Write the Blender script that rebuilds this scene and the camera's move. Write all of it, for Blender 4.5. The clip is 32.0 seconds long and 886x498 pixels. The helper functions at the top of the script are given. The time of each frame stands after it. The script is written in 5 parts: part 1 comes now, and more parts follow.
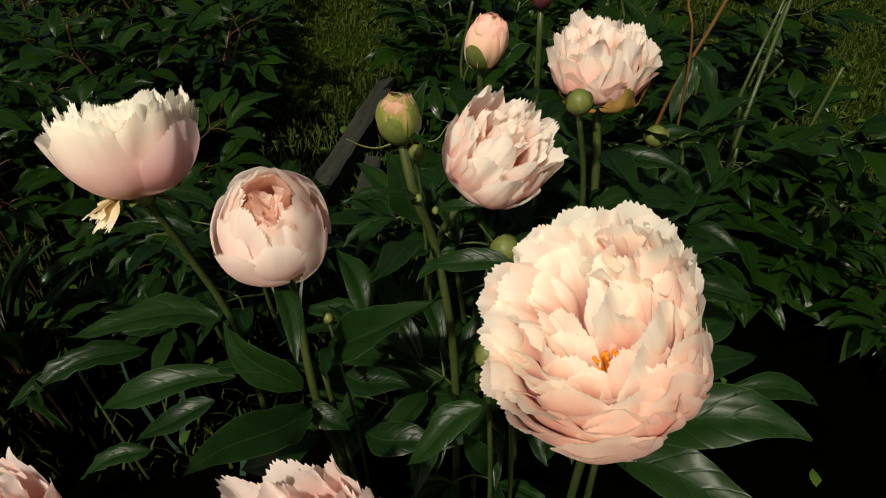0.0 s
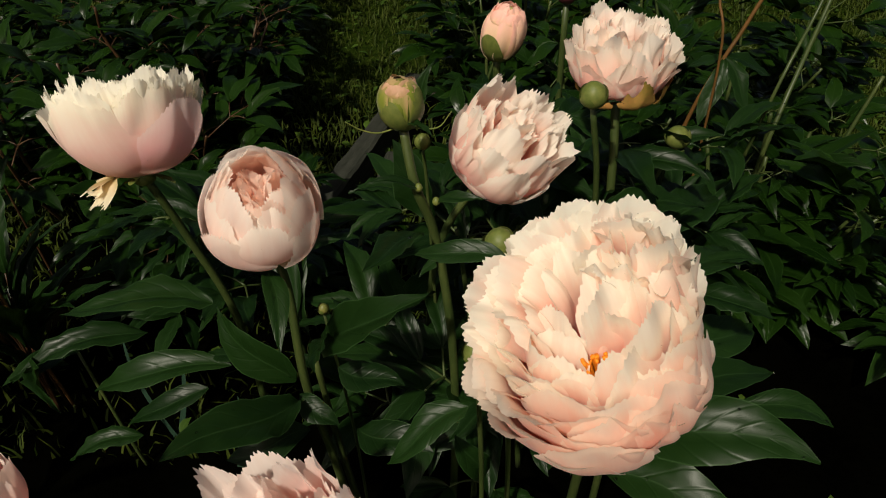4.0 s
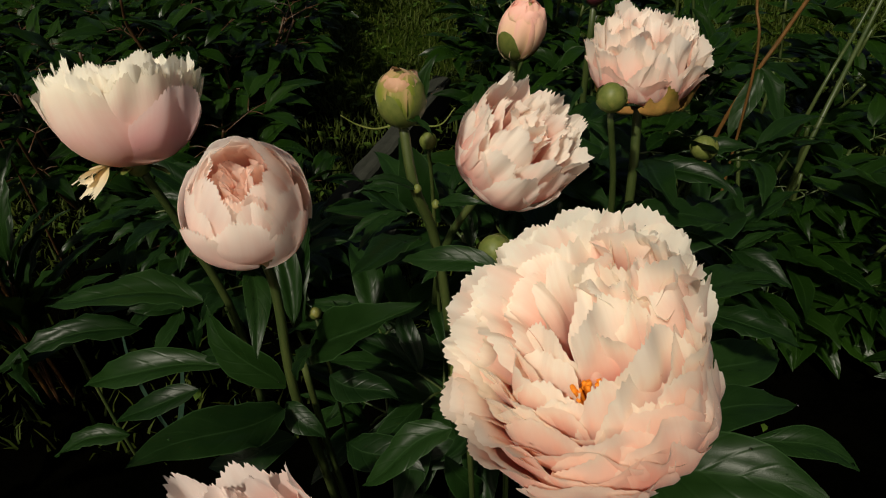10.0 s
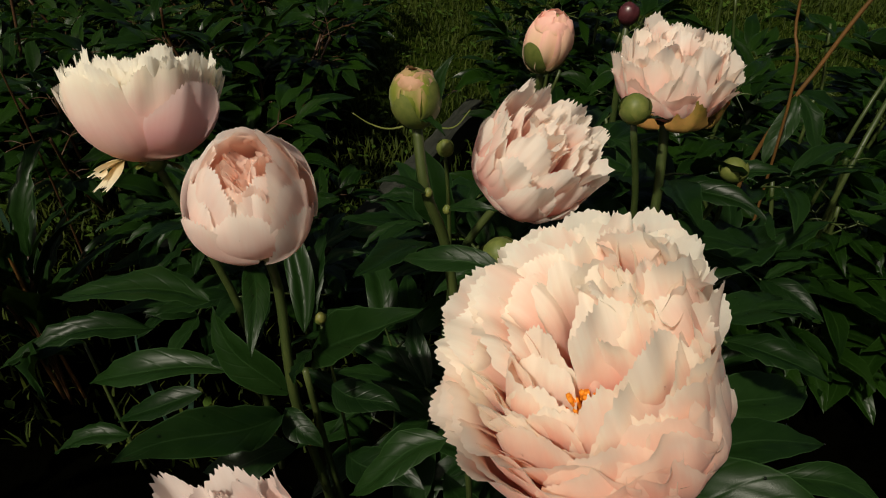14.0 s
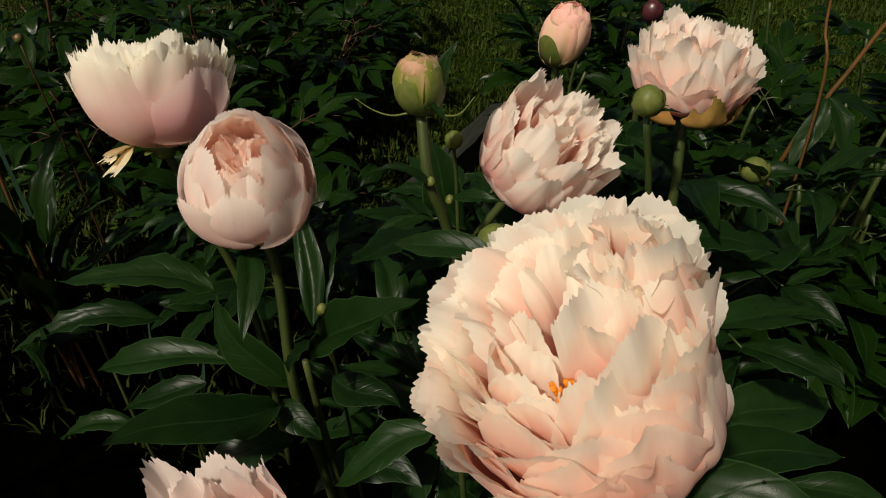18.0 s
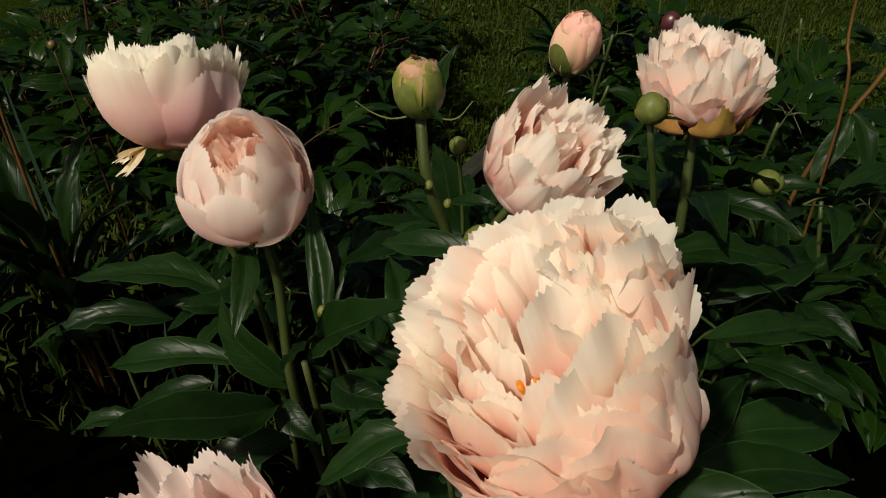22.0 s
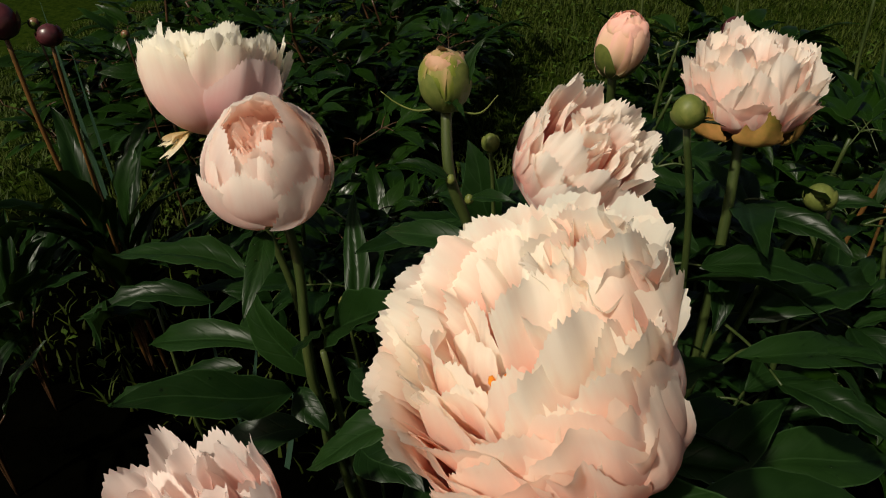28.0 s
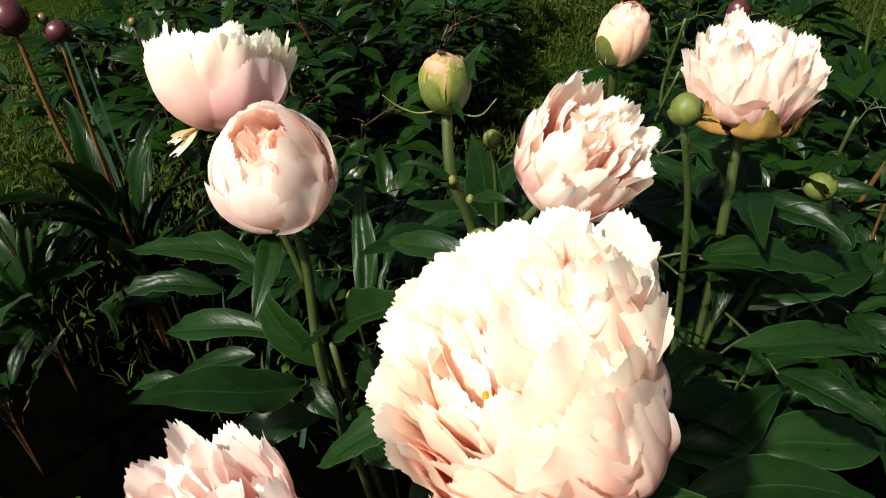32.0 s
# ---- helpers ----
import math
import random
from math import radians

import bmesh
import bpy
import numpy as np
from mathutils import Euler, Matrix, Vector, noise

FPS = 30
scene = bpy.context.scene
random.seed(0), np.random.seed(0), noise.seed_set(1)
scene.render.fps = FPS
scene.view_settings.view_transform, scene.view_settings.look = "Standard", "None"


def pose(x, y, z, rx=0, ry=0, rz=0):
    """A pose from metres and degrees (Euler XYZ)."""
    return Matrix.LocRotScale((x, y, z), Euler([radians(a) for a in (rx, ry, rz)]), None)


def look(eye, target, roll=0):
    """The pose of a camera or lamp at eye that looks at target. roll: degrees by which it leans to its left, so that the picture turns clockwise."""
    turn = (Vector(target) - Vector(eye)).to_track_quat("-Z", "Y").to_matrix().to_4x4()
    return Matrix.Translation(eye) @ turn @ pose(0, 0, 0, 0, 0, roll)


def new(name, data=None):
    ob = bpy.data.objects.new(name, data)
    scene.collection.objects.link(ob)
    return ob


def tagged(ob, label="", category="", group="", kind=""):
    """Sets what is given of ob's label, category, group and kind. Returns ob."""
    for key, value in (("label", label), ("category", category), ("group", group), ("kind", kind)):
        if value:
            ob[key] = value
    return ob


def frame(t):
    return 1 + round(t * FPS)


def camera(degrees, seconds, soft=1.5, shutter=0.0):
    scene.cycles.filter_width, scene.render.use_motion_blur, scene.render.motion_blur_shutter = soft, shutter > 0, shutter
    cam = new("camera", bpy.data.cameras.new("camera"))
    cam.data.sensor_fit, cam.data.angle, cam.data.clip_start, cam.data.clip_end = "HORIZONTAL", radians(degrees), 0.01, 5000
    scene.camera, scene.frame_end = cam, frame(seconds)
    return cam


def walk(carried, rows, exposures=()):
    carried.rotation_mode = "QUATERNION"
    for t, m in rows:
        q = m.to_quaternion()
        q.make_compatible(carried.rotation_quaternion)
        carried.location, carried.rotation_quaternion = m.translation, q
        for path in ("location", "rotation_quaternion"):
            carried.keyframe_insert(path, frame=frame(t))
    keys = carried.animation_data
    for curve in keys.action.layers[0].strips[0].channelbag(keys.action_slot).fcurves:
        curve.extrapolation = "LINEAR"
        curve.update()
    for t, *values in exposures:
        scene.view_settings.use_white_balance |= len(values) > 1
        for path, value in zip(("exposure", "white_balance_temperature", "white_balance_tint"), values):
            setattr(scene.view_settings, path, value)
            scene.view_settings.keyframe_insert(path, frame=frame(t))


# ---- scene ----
cam = camera(62.9, 32.0, soft=1.1)
PATH = [
    (0, (0.029, 0.002, 0.879), (-0.012, 1.543, -0.395), -1.6),
    (0.5, (0.038, 0.005, 0.879), (-0.015, 1.539, -0.403), -1.6),
    (1, (0.037, 0.007, 0.874), (-0.014, 1.541, -0.409), -0.8),
    (1.5, (0.039, 0.007, 0.868), (-0.01, 1.55, -0.403), -0.4),
    (2, (0.044, 0.009, 0.871), (-0.047, 1.543, -0.410), -0.8),
    (2.5, (0.04, 0.014, 0.867), (-0.042, 1.552, -0.410), -0.7),
    (3, (0.052, 0.011, 0.862), (-0.05, 1.554, -0.406), -0.8),
    (3.5, (0.055, 0.014, 0.857), (-0.061, 1.557, -0.410), -0.8),
    (5.5, (0.059, 0.03, 0.850), (-0.081, 1.579, -0.407), -0.8),
    (6, (0.06, 0.033, 0.849), (-0.088, 1.579, -0.410), -0.6),
    (6.5, (0.062, 0.037, 0.847), (-0.088, 1.588, -0.406), -0.5),
    (7, (0.067, 0.04, 0.842), (-0.092, 1.585, -0.418), -0.3),
    (7.5, (0.067, 0.042, 0.840), (-0.092, 1.592, -0.415), 0.2),
    (8, (0.069, 0.043, 0.837), (-0.107, 1.59, -0.419), -0.3),
    (8.5, (0.074, 0.047, 0.835), (-0.108, 1.592, -0.422), -0.4),
    (9, (0.074, 0.05, 0.832), (-0.125, 1.589, -0.430), -0.9),
    (9.5, (0.076, 0.052, 0.829), (-0.116, 1.597, -0.427), 0.1),
    (10, (0.079, 0.053, 0.827), (-0.127, 1.601, -0.423), -0.2),
    (10.5, (0.08, 0.056, 0.823), (-0.14, 1.606, -0.422), -0.4),
    (11, (0.086, 0.058, 0.818), (-0.16, 1.615, -0.412), -0.7),
    (11.5, (0.088, 0.059, 0.813), (-0.155, 1.617, -0.416), -0.3),
    (12, (0.09, 0.064, 0.810), (-0.159, 1.635, -0.402), 0.1),
    (12.5, (0.091, 0.062, 0.808), (-0.174, 1.638, -0.395), 0.6),
    (13, (0.092, 0.059, 0.806), (-0.199, 1.648, -0.373), 0.5),
    (13.5, (0.093, 0.059, 0.804), (-0.196, 1.646, -0.378), 0.9),
    (14, (0.097, 0.061, 0.800), (-0.206, 1.643, -0.385), 0.6),
    (14.5, (0.098, 0.064, 0.795), (-0.207, 1.651, -0.382), 0.7),
    (16.5, (0.11, 0.068, 0.789), (-0.259, 1.653, -0.373), -0.2),
    (17, (0.114, 0.069, 0.786), (-0.26, 1.648, -0.381), -0.2),
    (17.5, (0.117, 0.07, 0.784), (-0.273, 1.651, -0.377), -0.1),
    (18, (0.119, 0.069, 0.781), (-0.271, 1.646, -0.386), 0.3),
    (18.5, (0.123, 0.069, 0.780), (-0.273, 1.651, -0.377), 0.6),
    (19, (0.127, 0.069, 0.779), (-0.285, 1.642, -0.385), 0),
    (19.5, (0.131, 0.07, 0.778), (-0.288, 1.647, -0.378), 0.2),
    (20, (0.135, 0.072, 0.777), (-0.3, 1.646, -0.377), -0.3),
    (20.5, (0.137, 0.071, 0.775), (-0.321, 1.646, -0.369), -0.3),
    (21, (0.141, 0.071, 0.775), (-0.326, 1.645, -0.368), -0.2),
    (21.5, (0.145, 0.071, 0.773), (-0.334, 1.641, -0.371), -0.4),
    (22, (0.148, 0.072, 0.773), (-0.339, 1.648, -0.358), -0.2),
    (22.5, (0.15, 0.074, 0.771), (-0.343, 1.647, -0.361), -0.2),
    (23, (0.153, 0.076, 0.770), (-0.367, 1.639, -0.364), -0.5),
    (23.5, (0.158, 0.078, 0.769), (-0.361, 1.647, -0.357), -0.3),
    (24, (0.16, 0.081, 0.767), (-0.358, 1.659, -0.348), 0.1),
    (24.5, (0.163, 0.082, 0.766), (-0.386, 1.651, -0.346), -0.3),
    (26.5, (0.177, 0.089, 0.761), (-0.423, 1.643, -0.345), -0.5),
    (27, (0.178, 0.089, 0.761), (-0.432, 1.635, -0.352), -0.7),
    (27.5, (0.182, 0.088, 0.760), (-0.453, 1.618, -0.361), -0.7),
    (28, (0.185, 0.088, 0.761), (-0.488, 1.606, -0.354), -0.6),
    (28.5, (0.188, 0.089, 0.764), (-0.498, 1.603, -0.349), -1.1),
    (29, (0.194, 0.091, 0.766), (-0.501, 1.59, -0.361), -1.1),
    (29.5, (0.193, 0.092, 0.766), (-0.498, 1.578, -0.379), -1),
    (30, (0.192, 0.094, 0.774), (-0.496, 1.582, -0.371), -0.9),
    (30.5, (0.191, 0.093, 0.779), (-0.5, 1.582, -0.364), -1),
    (31, (0.19, 0.092, 0.783), (-0.497, 1.576, -0.369), -1.4),
    (31.5, (0.192, 0.093, 0.787), (-0.497, 1.563, -0.381), -1.7),
    (32, (0.192, 0.093, 0.790), (-0.493, 1.548, -0.399), -2.1),
]
EXPOSURES = [(0, -0.18, 7000, 7), (6.0, -0.36, 7000, 7), (14.0, -0.48, 7000, 7), (24.0, -0.38, 7000, 7), (29.4, -0.28, 7000, 7), (29.7, 0.22, 6800, 6), (30.1, 0.66, 6450, 4), (30.5, 0.73, 6400, 4), (32.0, 0.73, 6400, 4)]
walk(cam, [(t, look(eye, target, roll)) for t, eye, target, roll in PATH], EXPOSURES)

# ---- light ----
SUN_DIR = Vector((-0.22, -0.60, 0.77)).normalized()
world = bpy.data.worlds.new("sky")
scene.world = world
world.use_nodes = True
wn = world.node_tree.nodes
sky = wn.new("ShaderNodeTexSky")
sky.sky_type = "NISHITA"
sky.sun_disc = False
sky.dust_density = 6.0
sky.air_density = 0.6
sky.ozone_density = 0.4
sky.sun_elevation = math.asin(SUN_DIR.z)
sky.sun_rotation = math.atan2(SUN_DIR.x, SUN_DIR.y)
world.node_tree.links.new(sky.outputs[0], wn["Background"].inputs[0])
wn["Background"].inputs[1].default_value = 0.052
sun = new("sun", bpy.data.lights.new("sun", "SUN"))
sun.data.energy, sun.data.angle, sun.data.color = 4.6, radians(2.0), (1.0, 0.95, 0.86)
sun.matrix_world = look(SUN_DIR * 10, (0, 0, 0))

GROUND = -0.08


# ---- materials ----
def material(name):
    m = bpy.data.materials.new(name)
    m.use_nodes = True
    nt = m.node_tree
    return m, nt, nt.nodes["Principled BSDF"], nt.nodes["Material Output"]


def node(nt, kind, **values):
    n = nt.nodes.new(kind)
    for key, value in values.items():
        n.inputs[key].default_value = value
    return n


def mathn(nt, op, a, b=None):
    n = nt.nodes.new("ShaderNodeMath")
    n.operation = op
    for k, x in enumerate((a, b)):
        if x is None:
            continue
        if isinstance(x, (int, float)):
            n.inputs[k].default_value = x
        else:
            nt.links.new(x, n.inputs[k])
    return n.outputs[0]


def ramp(nt, fac, stops):
    n = nt.nodes.new("ShaderNodeValToRGB")
    el = n.color_ramp.elements
    while len(el) < len(stops):
        el.new(0.5)
    for e, (p, c) in zip(el, stops):
        e.position, e.color = p, (*c, 1)
    nt.links.new(fac, n.inputs[0])
    return n.outputs[0]


def mix(nt, fac, a, b, mode="MIX"):
    n = nt.nodes.new("ShaderNodeMix")
    n.data_type, n.blend_type = "RGBA", mode
    for sock, x in ((n.inputs[0], fac), (n.inputs[6], a), (n.inputs[7], b)):
        if isinstance(x, (int, float)):
            sock.default_value = x
        elif isinstance(x, tuple):
            sock.default_value = (*x, 1)
        else:
            nt.links.new(x, sock)
    return n.outputs[2]


def bump(nt, height, strength, distance, shader):
    b = node(nt, "ShaderNodeBump", Strength=strength, Distance=distance)
    nt.links.new(height, b.inputs["Height"])
    nt.links.new(b.outputs[0], shader.inputs["Normal"])


def petal_material(name, base, mid, tip, through_light=0.35, stops=(0.12, 0.55, 0.92)):
    """Petal: deep tone at the base, paler to the rim, with fine veins along the length."""
    m, nt, p, out = material(name)
    uv = nt.nodes.new("ShaderNodeUVMap")
    sep = nt.nodes.new("ShaderNodeSeparateXYZ")
    nt.links.new(uv.outputs[0], sep.inputs[0])
    info = nt.nodes.new("ShaderNodeObjectInfo")
    patch = node(nt, "ShaderNodeTexNoise", Scale=3.0, Detail=3.0)
    nt.links.new(uv.outputs[0], patch.inputs["Vector"])
    along = mathn(nt, "ADD", sep.outputs[1], mathn(nt, "MULTIPLY", mathn(nt, "SUBTRACT", patch.outputs[0], 0.5), 0.5))
    along = mathn(nt, "ADD", along, mathn(nt, "MULTIPLY", mathn(nt, "SUBTRACT", info.outputs["Random"], 0.5), 0.25))
    col = ramp(nt, along, [(stops[0], base), (stops[1], mid), (stops[2], tip)])
    mapped = nt.nodes.new("ShaderNodeMapping")
    mapped.inputs["Scale"].default_value = (26, 1.6, 1)
    nt.links.new(uv.outputs[0], mapped.inputs[0])
    vein = node(nt, "ShaderNodeTexNoise", Scale=1.0, Detail=2.0)
    nt.links.new(mapped.outputs[0], vein.inputs["Vector"])
    veins = ramp(nt, vein.outputs[0], [(0.35, (0.88, 0.72, 0.66)), (0.6, (1, 1, 1))])
    col = mix(nt, 0.10, col, veins, "MULTIPLY")
    nt.links.new(col, p.inputs["Base Color"])
    p.inputs["Roughness"].default_value = 0.55
    p.inputs["Specular IOR Level"].default_value = 0.25
    p.inputs["Sheen Weight"].default_value = 0.15
    bump(nt, vein.outputs[0], 0.10, 0.0005, p)
    tr = nt.nodes.new("ShaderNodeBsdfTranslucent")
    nt.links.new(col, tr.inputs[0])
    mx = node(nt, "ShaderNodeMixShader", Fac=through_light)
    nt.links.new(p.outputs[0], mx.inputs[1])
    nt.links.new(tr.outputs[0], mx.inputs[2])
    nt.links.new(mx.outputs[0], out.inputs[0])
    return m


def leaf_material(name, dark, light, rough=0.44, through_light=0.10):
    """Peony leaf: glossy, pale midrib, sunken side veins, uneven green."""
    m, nt, p, out = material(name)
    uv = nt.nodes.new("ShaderNodeUVMap")
    sep = nt.nodes.new("ShaderNodeSeparateXYZ")
    nt.links.new(uv.outputs[0], sep.inputs[0])
    side = mathn(nt, "ABSOLUTE", mathn(nt, "SUBTRACT", sep.outputs[0], 0.5))
    rib = mathn(nt, "LESS_THAN", side, 0.016)
    slant = mathn(nt, "SUBTRACT", sep.outputs[1], mathn(nt, "MULTIPLY", side, 0.55))
    wave = mathn(nt, "SINE", mathn(nt, "MULTIPLY", slant, 36.0))
    line = mathn(nt, "POWER", mathn(nt, "MAXIMUM", wave, 0.0), 8.0)
    geo = nt.nodes.new("ShaderNodeTexCoord")
    n1 = node(nt, "ShaderNodeTexNoise", Scale=9.0, Detail=4.0)
    n2 = node(nt, "ShaderNodeTexNoise", Scale=160.0, Detail=3.0)
    for n in (n1, n2):
        nt.links.new(geo.outputs["Object"], n.inputs["Vector"])
    info = nt.nodes.new("ShaderNodeObjectInfo")
    isl = nt.nodes.new("ShaderNodeNewGeometry")
    vary = mathn(nt, "FRACT", mathn(nt, "ADD", info.outputs["Random"], isl.outputs["Random Per Island"]))
    fac = mathn(nt, "ADD", mathn(nt, "MULTIPLY", n1.outputs[0], 0.5), mathn(nt, "MULTIPLY", vary, 0.5))
    col = ramp(nt, fac, [(0.15, dark), (0.85, light)])
    pale = tuple(min(1, c * 1.9 + 0.01) for c in light)
    col = mix(nt, mathn(nt, "MULTIPLY", rib, 0.35), col, pale)
    col = mix(nt, mathn(nt, "MULTIPLY", line, 0.03), col, pale)
    # Highlight along the leaf's rim, put into the colour as a paler margin.
    col = mix(nt, mathn(nt, "MULTIPLY", mathn(nt, "GREATER_THAN", side, 0.478), 0.6), col, pale)
    nt.links.new(col, p.inputs["Base Color"])
    r = mathn(nt, "ADD", rough - 0.1, mathn(nt, "MULTIPLY", n1.outputs[0], 0.22))
    nt.links.new(r, p.inputs["Roughness"])
    p.inputs["Specular IOR Level"].default_value = 0.14
    h = mathn(nt, "SUBTRACT", mathn(nt, "MULTIPLY", n2.outputs[0], 0.35), mathn(nt, "ADD", line, mathn(nt, "MULTIPLY", rib, 1.2)))
    bump(nt, h, 0.20, 0.0010, p)
    tr = nt.nodes.new("ShaderNodeBsdfTranslucent")
    nt.links.new(mix(nt, 0.6, col, (0.05, 0.10, 0.010)), tr.inputs[0])
    mx = node(nt, "ShaderNodeMixShader", Fac=through_light)
    nt.links.new(p.outputs[0], mx.inputs[1])
    nt.links.new(tr.outputs[0], mx.inputs[2])
    nt.links.new(mx.outputs[0], out.inputs[0])
    return m


def rough_material(name, c1, c2, scale, rough=0.8, depth=0.002, spec=0.3, stretch=(1, 1, 1)):
    m, nt, p, out = material(name)
    co = nt.nodes.new("ShaderNodeTexCoord")
    mp = nt.nodes.new("ShaderNodeMapping")
    mp.inputs["Scale"].default_value = stretch
    nt.links.new(co.outputs["Object"], mp.inputs[0])
    n1 = node(nt, "ShaderNodeTexNoise", Scale=scale, Detail=6.0)
    n2 = node(nt, "ShaderNodeTexNoise", Scale=scale * 7, Detail=4.0)
    for n in (n1, n2):
        nt.links.new(mp.outputs[0], n.inputs["Vector"])
    fac = mathn(nt, "ADD", mathn(nt, "MULTIPLY", n1.outputs[0], 0.65), mathn(nt, "MULTIPLY", n2.outputs[0], 0.35))
    nt.links.new(ramp(nt, fac, [(0.32, c1), (0.68, c2)]), p.inputs["Base Color"])
    p.inputs["Roughness"].default_value = rough
    p.inputs["Specular IOR Level"].default_value = spec
    bump(nt, fac, 0.6, depth, p)
    return m


# Salmon base pigment, saturated further to put the recesses' scattered light into colour.
PETAL_CREAM = petal_material("petal_cream", (0.98, 0.34, 0.24), (0.98, 0.66, 0.55), (0.98, 0.93, 0.82), 0.52, (0.32, 0.66, 0.97))
PETAL_OUTER = petal_material("petal_outer_pink", (0.97, 0.42, 0.32), (0.98, 0.64, 0.52), (0.98, 0.87, 0.76), 0.50, (0.30, 0.68, 1.00))
PETAL_CUP = petal_material("petal_cup", (0.95, 0.74, 0.44), (0.98, 0.74, 0.67), (0.98, 0.93, 0.86), 0.54, (0.08, 0.52, 0.98))
PETAL_HEART = petal_material("petal_heart", (0.98, 0.46, 0.36), (0.98, 0.61, 0.51), (0.98, 0.79, 0.69), 0.55)
PETAL_BLUSH = petal_material("petal_blush", (0.96, 0.40, 0.33), (0.97, 0.66, 0.57), (0.97, 0.90, 0.81), 0.48, (0.24, 0.62, 0.96))
PETAL_PALE = petal_material("petal_pale", (0.96, 0.62, 0.48), (0.97, 0.66, 0.61), (0.97, 0.91, 0.80), 0.50, (0.06, 0.56, 0.96))
PETAL_GUARD = petal_material("petal_guard_pink", (0.95, 0.64, 0.50), (0.96, 0.60, 0.60), (0.97, 0.82, 0.78), 0.50, (0.06, 0.50, 1.0))
PETAL_FRINGE = petal_material("petal_fringe", (0.96, 0.66, 0.54), (0.96, 0.84, 0.70), (0.97, 0.93, 0.82), 0.45)
PETAL_TUFT = petal_material("petal_tuft", (0.62, 0.52, 0.22), (0.85, 0.68, 0.42), (0.95, 0.85, 0.62), 0.4)
PETAL_ROSE = petal_material("petal_rose", (0.96, 0.50, 0.44), (0.97, 0.66, 0.60), (0.97, 0.85, 0.79), 0.45)
PETAL_BUD = petal_material("petal_bud", (0.07, 0.11, 0.010), (0.17, 0.20, 0.022), (0.40, 0.27, 0.12), 0.15, (0.20, 0.70, 1.02))
PETAL_BUDTIP = petal_material("petal_bud_tip", (0.20, 0.21, 0.04), (0.42, 0.27, 0.11), (0.62, 0.36, 0.23), 0.25, (0.30, 0.70, 0.98))
PETAL_BUDPINK = petal_material("petal_bud_pink", (0.55, 0.50, 0.18), (0.94, 0.70, 0.44), (0.97, 0.60, 0.50), 0.35, (0.10, 0.40, 0.90))
PETAL_STAIN = petal_material("petal_stained", (0.34, 0.27, 0.05), (0.95, 0.52, 0.42), (0.97, 0.80, 0.71), 0.4, (0.42, 0.62, 1.0))
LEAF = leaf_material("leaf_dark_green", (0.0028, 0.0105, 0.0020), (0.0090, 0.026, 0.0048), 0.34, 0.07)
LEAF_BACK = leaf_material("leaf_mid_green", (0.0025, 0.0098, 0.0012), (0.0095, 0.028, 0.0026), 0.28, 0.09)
LEAF_BLUE = leaf_material("leaf_blue_green", (0.012, 0.030, 0.018), (0.026, 0.055, 0.034), 0.45, 0.06)
WATER, nt, p, out = material("rain_water")
p.inputs["Base Color"].default_value = (1, 1, 1, 1)
p.inputs["Roughness"].default_value = 0.02
p.inputs["IOR"].default_value = 1.33
p.inputs["Transmission Weight"].default_value = 1.0
STEM = rough_material("stem_green", (0.020, 0.038, 0.008), (0.055, 0.072, 0.018), 40, 0.45, 0.0004, 0.4, (1, 1, 0.25))
STEM_RED = rough_material("stem_reddish", (0.030, 0.014, 0.006), (0.065, 0.030, 0.011), 30, 0.45, 0.0004, 0.4, (1, 1, 0.25))
STEM_TAN = rough_material("stem_tan_red", (0.06, 0.035, 0.010), (0.17, 0.075, 0.020), 30, 0.5, 0.0004, 0.3, (1, 1, 0.25))
SEPAL_TAN = rough_material("sepal_tan", (0.14, 0.13, 0.02), (0.40, 0.19, 0.06), 26, 0.5, 0.001, 0.3)
SEPAL = rough_material("sepal_green", (0.055, 0.085, 0.014), (0.17, 0.18, 0.045), 30, 0.5, 0.0012, 0.3)
BUD_SKIN = rough_material("bud_skin", (0.08, 0.10, 0.018), (0.22, 0.20, 0.05), 40, 0.5, 0.0016, 0.4)
BUD_DARK = rough_material("bud_maroon", (0.035, 0.010, 0.012), (0.10, 0.024, 0.028), 30, 0.32, 0.0004, 0.5)
BUD_RED = rough_material("bud_red_green", (0.10, 0.11, 0.03), (0.24, 0.045, 0.05), 18, 0.35, 0.0004, 0.5)
STAMEN = rough_material("stamen_orange", (0.66, 0.15, 0.008), (0.78, 0.30, 0.02), 90, 0.6, 0.0004)
# Near black, far below real soil: shade between the plants is in the colour.
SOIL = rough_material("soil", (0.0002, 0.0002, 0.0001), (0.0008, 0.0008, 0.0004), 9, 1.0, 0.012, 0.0)
